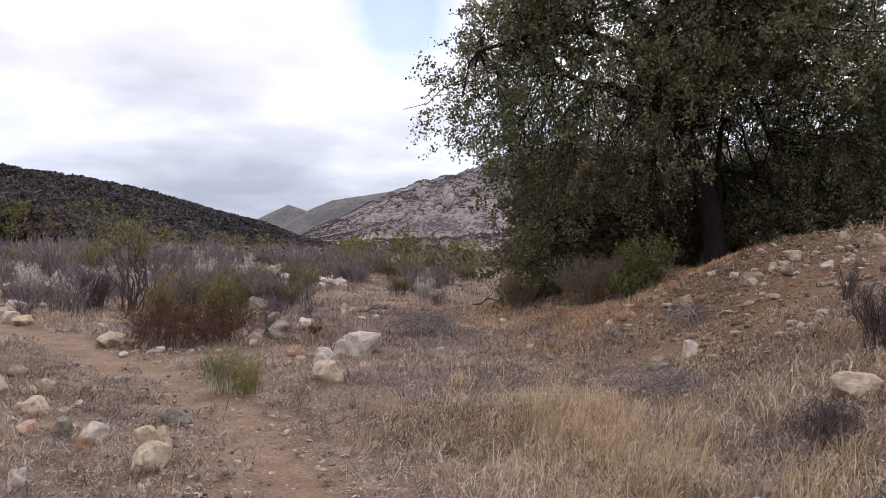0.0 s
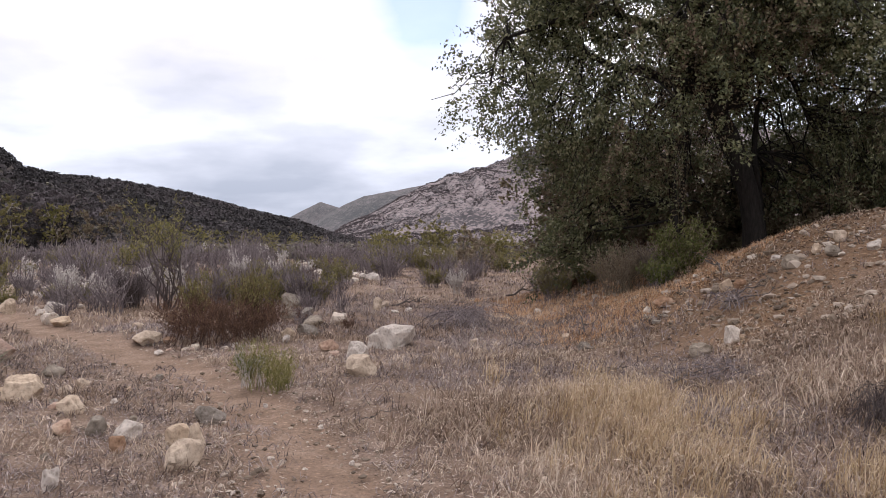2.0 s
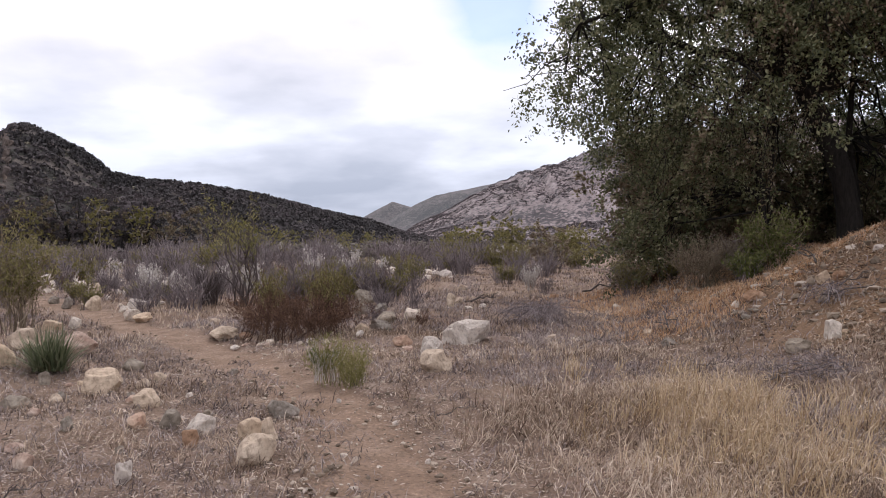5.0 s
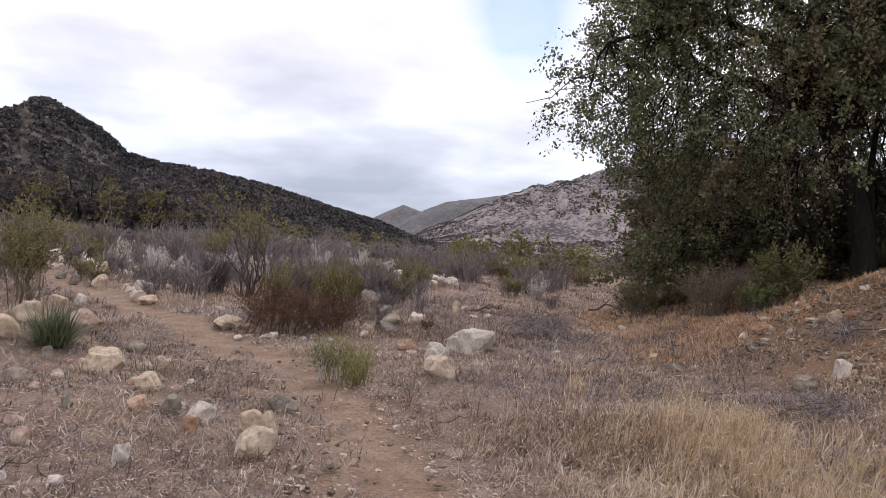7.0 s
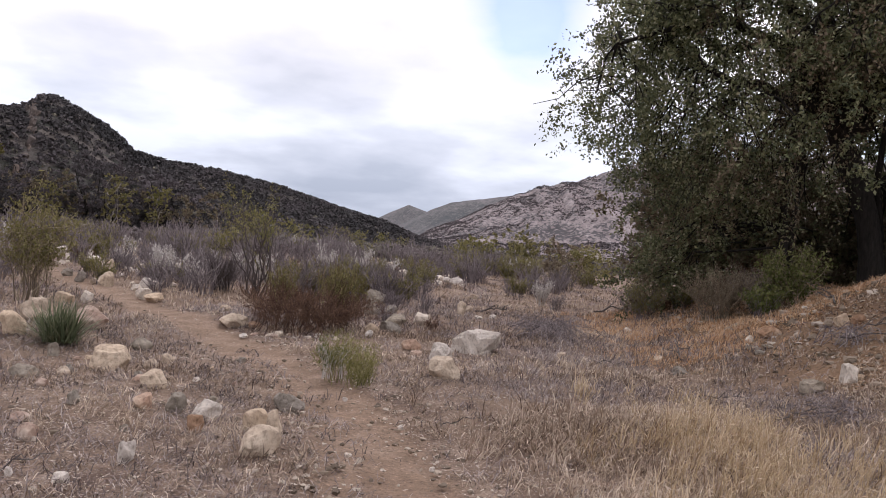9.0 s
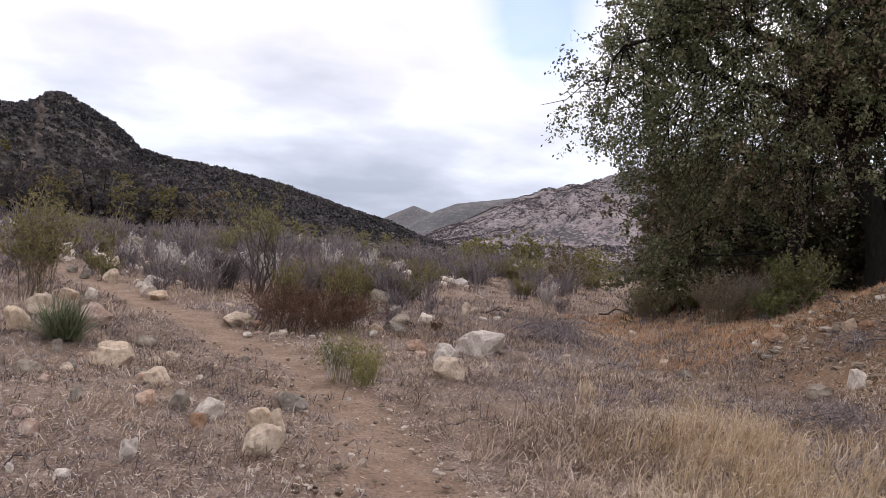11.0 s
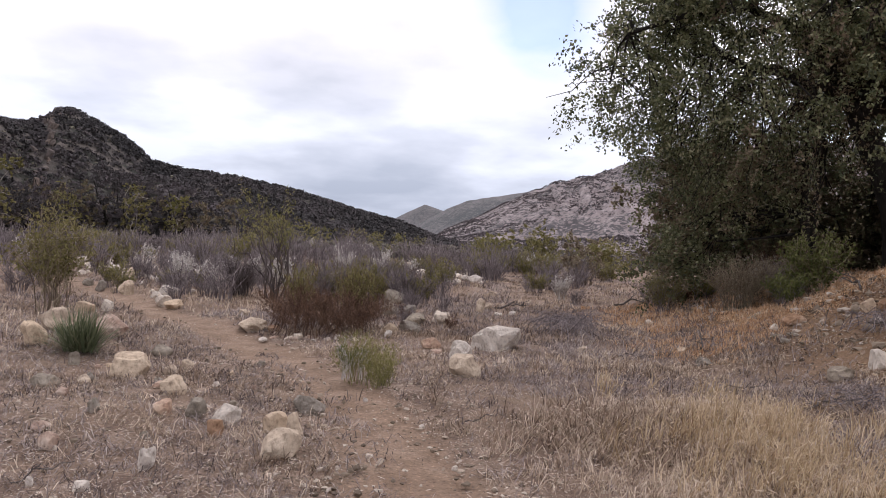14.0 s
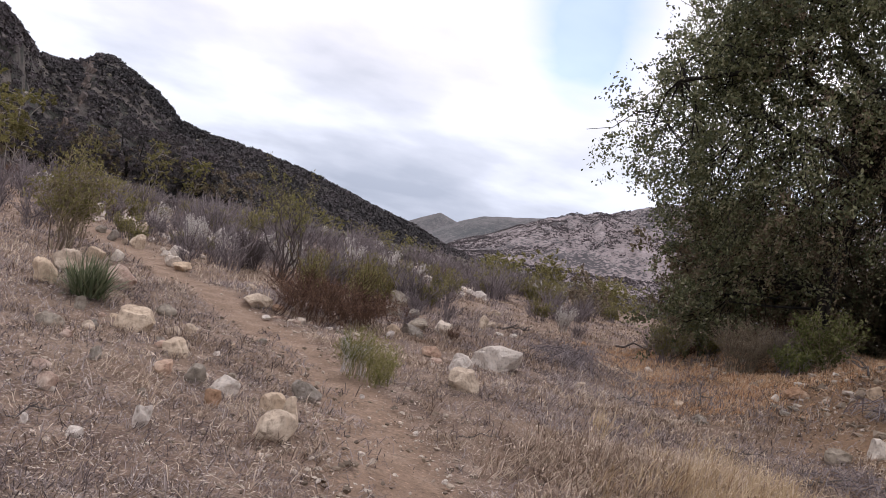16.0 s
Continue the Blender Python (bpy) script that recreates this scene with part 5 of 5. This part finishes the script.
# ---------------------------------------------------------------- grass, weeds and litter
def scatter(n, az0, az1, r0, r1, power, rng):
    az, r = rng.uniform(az0, az1, n), r0 + (r1 - r0) * rng.random(n) ** power
    return r * np.sin(np.radians(az)), r * np.cos(np.radians(az)), r


def tufts(x, y, per, spread, rng):
    k = np.repeat(np.arange(len(x)), per)
    return x[k] + rng.normal(size=len(k)) * spread, y[k] + rng.normal(size=len(k)) * spread, k


def sow(name, x, y, k, height, width, mat, label, rng, lean=0.45, wind=(0.18, -0.05), tone_seed=1, category="grass", heads=0.0):
    n = len(x)
    base = np.stack([x, y, ground_z(x, y) - 0.01], 1)
    ln = rng.normal(size=(n, 2)) * lean + np.array(wind)
    v, f = blades(base, height, ln, width, rng)
    tone = np.clip(1.3 * (fbm(x / 1.3, y / 1.3, 3, tone_seed) - 0.2) + 0.9 * hash2(k, k * 0.37, 3) - 0.3, 0, 1)
    tone = np.repeat(tone, 5)
    if heads:
        # drooping seed heads at the tips
        pick = np.where(rng.random(n) < heads)[0]
        tip, mid = v[pick * 5 + 4], v[pick * 5 + 2]
        d = unit(tip - mid) * 0.6 + np.array([0, 0, -0.7]) + rng.normal(size=(len(pick), 3)) * 0.25
        d = unit(d) * rng.uniform(0.035, 0.09, len(pick))[:, None]
        w = unit(np.cross(d, rng.normal(size=d.shape))) * (width[pick] * 0.5)[:, None]
        hv = np.stack([tip, tip + d * 0.45 + w, tip + d, tip + d * 0.45 - w], 1).reshape(-1, 3)
        q = np.arange(len(pick))[:, None] * 4 + len(v)
        f = np.concatenate([f, np.concatenate([q + np.array([[0, 1, 2]]), q + np.array([[0, 2, 3]])], 1).reshape(-1, 3)])
        v = np.concatenate([v, hv])
        tone = np.concatenate([tone, np.full(len(hv), 0.8)])
    tagged(new(name, mesh_from(name, v, f, mat, tone)), label, category, kind="stuff")


def meadow():
    rng = np.random.default_rng(111)
    # straw to the right of the trail
    x, y, r = scatter(16500, -12, 47, 2.6, 15, 1.15, rng)
    side = trail_side(x, y)
    bank = smooth((x - 4.3) / 1.3) * smooth((y - 7.5) / 1.8)
    want = smooth((side - 0.5) / 1.6) * (0.08 + 1.25 * smooth((fbm(x * 0.9, y * 0.9, 3, 12) - 0.22) / 0.4)) * (1 - 0.75 * bank)
    want *= 0.5 + 0.5 * smooth((x - 0.6 + 0.12 * (9 - y)) / 1.6)
    want *= (1 - 0.75 * smooth((vnoise(x * 0.55, y * 0.55, 52) - 0.5) / 0.2)) * (1 - 0.4 * smooth((r - 7) / 4))
    keep = rng.random(len(x)) < want
    X, Y, k = tufts(x[keep], y[keep], 13, 0.05, rng)
    d = np.hypot(X, Y)
    h = rng.uniform(0.07, 0.33, len(X)) * (0.5 + 0.8 * vnoise(X * 0.9, Y * 0.9, 14)) * (1 - 0.45 * smooth((d - 7) / 4))
    sow("dry_grass", X, Y, k, h, 0.0042 + 0.0008 * d, STRAW, "tall dry straw-coloured grass", rng, 0.6, heads=0.3)
    # tall golden grass close by
    x, y, r = scatter(2400, 4, 42, 2.4, 9.5, 1.0, rng)
    lot = smooth((fbm(x * 1.2, y * 1.2, 3, 72) - 0.38) / 0.2) * smooth((x - 1.0) / 1.2) * 0.45
    lot = np.maximum(lot, 0.95 * np.exp(-((x - 2.5 - 0.25 * (y - 6)) / 0.55) ** 2 - ((y - 6.0) / 1.5) ** 2))
    keep = rng.random(len(x)) < lot
    X, Y, k = tufts(x[keep], y[keep], 14, 0.05, rng)
    sow("golden_grass", X, Y, k, rng.uniform(0.16, 0.42, len(X)), 0.0038 + 0.0006 * np.hypot(X, Y), GOLD, "taller golden dry grass", rng, 0.3, heads=0.3)
    # thinner straw left of the trail and at its edges
    x, y, r = scatter(6000, -38, 6, 3.2, 18, 1.1, rng)
    side = trail_side(x, y)
    keep = (rng.random(len(x)) < 0.10 + 0.42 * (vnoise(x * 1.1, y * 1.1, 22) > 0.62)) & (np.abs(side) > 0.5) & (side < 1.2)
    X, Y, k = tufts(x[keep], y[keep], 11, 0.05, rng)
    d = np.hypot(X, Y)
    sow("sparse_grass", X, Y, k, rng.uniform(0.05, 0.2, len(X)), 0.0035 + 0.0007 * d, STRAW, "sparse short dry grass beside the trail", rng, 0.8, heads=0.15)
    # far meadow
    x, y, r = scatter(10500, -38, 34, 13, 50, 1.25, rng)
    bank = smooth((x - 4.2) / 1.5) * smooth((18.5 - y) / 3)
    keep = (np.abs(trail_side(x, y)) > 0.6) & (rng.random(len(x)) < (0.35 + 0.6 * vnoise(x / 3, y / 3, 32)) * (1 - 0.95 * bank))
    grey = fbm(x / 2.2, y / 2.2, 3, 36) + 0.12 * rng.normal(size=len(x)) > 0.47
    X, Y, k = tufts(x[keep & ~grey], y[keep & ~grey], 9, 0.12, rng)
    d = np.hypot(X, Y)
    sow("far_grass", X, Y, k, rng.uniform(0.06, 0.24, len(X)), 0.004 + 0.0008 * d, STRAW, "dry grass across the valley floor", rng, 0.55)
    X, Y, k = tufts(x[keep & grey], y[keep & grey], 9, 0.14, rng)
    d = np.hypot(X, Y)
    sow("far_weeds", X, Y, k, rng.uniform(0.06, 0.26, len(X)) * (1 + 1.1 * smooth((d - 18) / 6) * (X < 1.5)), 0.004 + 0.0007 * d, GREY_WEED, "dead grey weeds across the valley floor", rng, 0.7, category="weeds")
    # rusty grass before the oak
    x, y, r = scatter(5200, 4, 33, 10.5, 22, 1.0, rng)
    want = smooth((y - 10.5) / 3) * smooth((x - 2.6) / 1.8) * (0.1 + 1.0 * smooth((fbm(x * 0.9, y * 0.9, 3, 42) - 0.25) / 0.3)) * (1 - 0.93 * smooth((x - 4.9) / 1.4) * smooth((13.5 - y) / 2)) * 1.3
    keep = rng.random(len(x)) < want
    X, Y, k = tufts(x[keep], y[keep], 11, 0.07, rng)
    sow("rusty_grass", X, Y, k, rng.uniform(0.05, 0.2, len(X)), 0.004 + 0.0006 * np.hypot(X, Y), RED_STRAW, "rust-coloured dry grass below the oak", rng, 0.55)
    # dead grey weeds
    x, y, r = scatter(16000, -38, 45, 3.0, 20, 1.15, rng)
    side = trail_side(x, y)
    want = (0.15 + 1.1 * smooth((vnoise(x * 0.55, y * 0.55, 52) - 0.42) / 0.3)) * (np.abs(side) > 0.52)
    want = np.where((side < 0) & (r < 11), np.maximum(want, 0.6), want)
    want = np.maximum(want, 0.45 * np.exp(-((x - 4.1) / 0.9) ** 2 - ((y - 7.9) / 1.3) ** 2))
    want *= 0.45 + 0.55 * smooth((np.abs(side) - 0.5) / 0.5)
    want *= np.where(side < 0, 1.0, 0.85) * (1 - 0.9 * smooth((x - 4.3) / 1.2) * smooth((y - 7.2) / 1.5))
    keep = rng.random(len(x)) < want * 0.8
    X, Y, k = tufts(x[keep], y[keep], 10, 0.06, rng)
    sow("dead_weeds", X, Y, k, rng.uniform(0.04, 0.22, len(X)) * np.where(trail_side(X, Y) < 0, 0.72, 1.0), 0.003 + 0.0007 * np.hypot(X, Y), GREY_WEED, "dead grey-brown weeds", rng, 0.8, category="weeds")


meadow()


def litter():
    rng = np.random.default_rng(121)
    x, y, r = scatter(185000, -37, 45, 2.8, 13.5, 1.15, rng)
    side = np.abs(trail_side(x, y))
    keep = rng.random(len(x)) < (0.08 + 0.77 * smooth((side - 0.24) / 0.3)) * (0.4 + 0.8 * vnoise(x * 1.2, y * 1.2, 62))
    x, y = x[keep], y[keep]
    n = len(x)
    a, L = rng.uniform(0, 2 * np.pi, n), 0.010 + 0.06 * rng.random(n) ** 2.2
    w = rng.uniform(0.003, 0.009, n) * (1 + 0.05 * np.hypot(x, y))
    z = ground_z(x, y) + rng.uniform(0.004, 0.035, n)
    c = np.stack([x, y, z], 1)
    d = np.stack([np.cos(a), np.sin(a), rng.normal(size=n) * 0.18], 1) * L[:, None] / 2
    s = np.stack([-np.sin(a), np.cos(a), rng.normal(size=n) * 0.3], 1) * w[:, None] / 2
    v = np.stack([c - d, c - d * 0.1 + s, c + d, c - d * 0.1 - s], 1).reshape(-1, 3)
    k = np.arange(n)[:, None] * 4
    f = np.concatenate([k + np.array([[0, 1, 2]]), k + np.array([[0, 2, 3]])], 1).reshape(-1, 3)
    tagged(new("straw_litter", mesh_from("straw_litter", v, f, LITTER, np.full(n * 4, 0.5))), "fallen straw and dead leaves on the ground", "litter", kind="stuff")


litter()


def bank_litter():
    """Curled brown leaves, bark flakes and broken straw blown over the stony bank."""
    rng = np.random.default_rng(131)
    m = plant_material("fallen_oak_leaves", [(0.08, 0.05, 0.032), (0.19, 0.115, 0.068), (0.33, 0.205, 0.12), (0.55, 0.42, 0.28)], 0.05, 0.2)
    x, y = rng.uniform(3.6, 10.5, 60000), rng.uniform(6.2, 16.5, 60000)
    lot = smooth((x - 3.9) / 1.3) * smooth((y - 6.6) / 1.6) * (0.15 + 0.85 * smooth((fbm(x * 0.8, y * 0.8, 3, 25) - 0.32) / 0.3))
    keep = rng.random(len(x)) < lot * 0.75
    x, y = x[keep], y[keep]
    p = np.stack([x, y, ground_z(x, y) + rng.uniform(0.006, 0.04, len(x))], 1)
    v, f = leaves(p, 0.055, rng, 0.5)
    v[:, 2] = np.repeat(p[:, 2], 4) + (v[:, 2] - np.repeat(p[:, 2], 4)) * 0.35
    tagged(new("leaf_litter", mesh_from("leaf_litter", v, f, m, np.full(len(v), 0.5))), "curled brown oak leaves on the stony bank", "litter", kind="stuff")


bank_litter()


# ---------------------------------------------------------------- fallen wood and rubble
def fallen_branch(x, y, length, turn, radius, seed, label, rise=0.12, forks=3):
    rng = np.random.default_rng(seed)
    ob = tagged(new("fallen_branch"), label, "branch", "fallen branches")
    ob.location, ob.rotation_euler = (x, y, float(ground_z(x, y)) + radius * 0.8), (0, 0, radians(turn))
    L = curved((-length / 2, 0, 0), (length / 2, 0, rise), (0, 0.04 * length, 0.03 * length), rng, 8)
    v, f = tube(L, np.linspace(radius, radius * 0.35, 8), 6)
    part("stem", mesh_from("stem", v, f, TWIG_BARK, None, True), ob)
    for _ in range(forks):
        i = rng.integers(2, 7)
        tip = L[i] + np.array([rng.uniform(0.1, 0.25), rng.normal() * 0.2, rng.uniform(0.0, 0.22)]) * length
        v, f = tube(curved(L[i], tip, (0, 0, 0.02), rng, 5), np.linspace(radius * 0.5, radius * 0.2, 5), 5)
        part("twig", mesh_from("twig", v, f, TWIG_BARK, None, True), ob)


STICK = "weathered grey fallen branch in dry grass"
for k, row in enumerate([(2.75, 11.9, 0.75, -35, 0.012), (4.1, 12.7, 0.8, 60, 0.016), (4.9, 21.0, 1.3, 5, 0.03), (1.35, 19.6, 0.8, 0, 0.035), (-2.55, 4.75, 0.45, 25, 0.008), (5.7, 9.9, 0.9, -40, 0.014),
                         (5.9, 10.2, 0.8, 20, 0.012), (6.6, 13.0, 1.3, 70, 0.018), (3.3, 8.9, 0.6, -20, 0.008), (-2.3, 7.9, 0.5, 50, 0.006), (0.3, 7.0, 0.45, -30, 0.006), (3.9, 8.0, 0.7, 15, 0.01)]):
    fallen_branch(*row, 600 + k, STICK)
RNG = np.random.default_rng(640)
for k in range(20):
    x, y, w = -3.0 + 1.4 * k / 19 + RNG.normal() * 0.06, 12.62 - 0.42 * k / 19 + RNG.normal() * 0.16, RNG.uniform(0.05, 0.17)
    put_rock(x, y, w, w * RNG.uniform(0.25, 0.6), WHITE_ROCK if k % 3 else PINK_ROCK, "flat pale broken stone at the bush's foot", 640 + k, RNG.uniform(0.4, 0.9), RNG.uniform(0, 360), 0.05, group="pale rubble below the bush")
# small half-buried stones among the weeds beside the trail
for k in range(16):
    x, y, w = RNG.uniform(-4.2, -1.9), RNG.uniform(5.6, 9.2), RNG.uniform(0.07, 0.17)
    if abs(float(trail_side(x, y))) > 0.5:
        put_rock(x, y, w, w * RNG.uniform(0.5, 0.9), (PALE_ROCK, GREY_ROCK, PINK_ROCK)[k % 3], "small weathered stone half buried in dry weeds", 680 + k, RNG.uniform(0.6, 1.0), RNG.uniform(0, 360), 0.25)
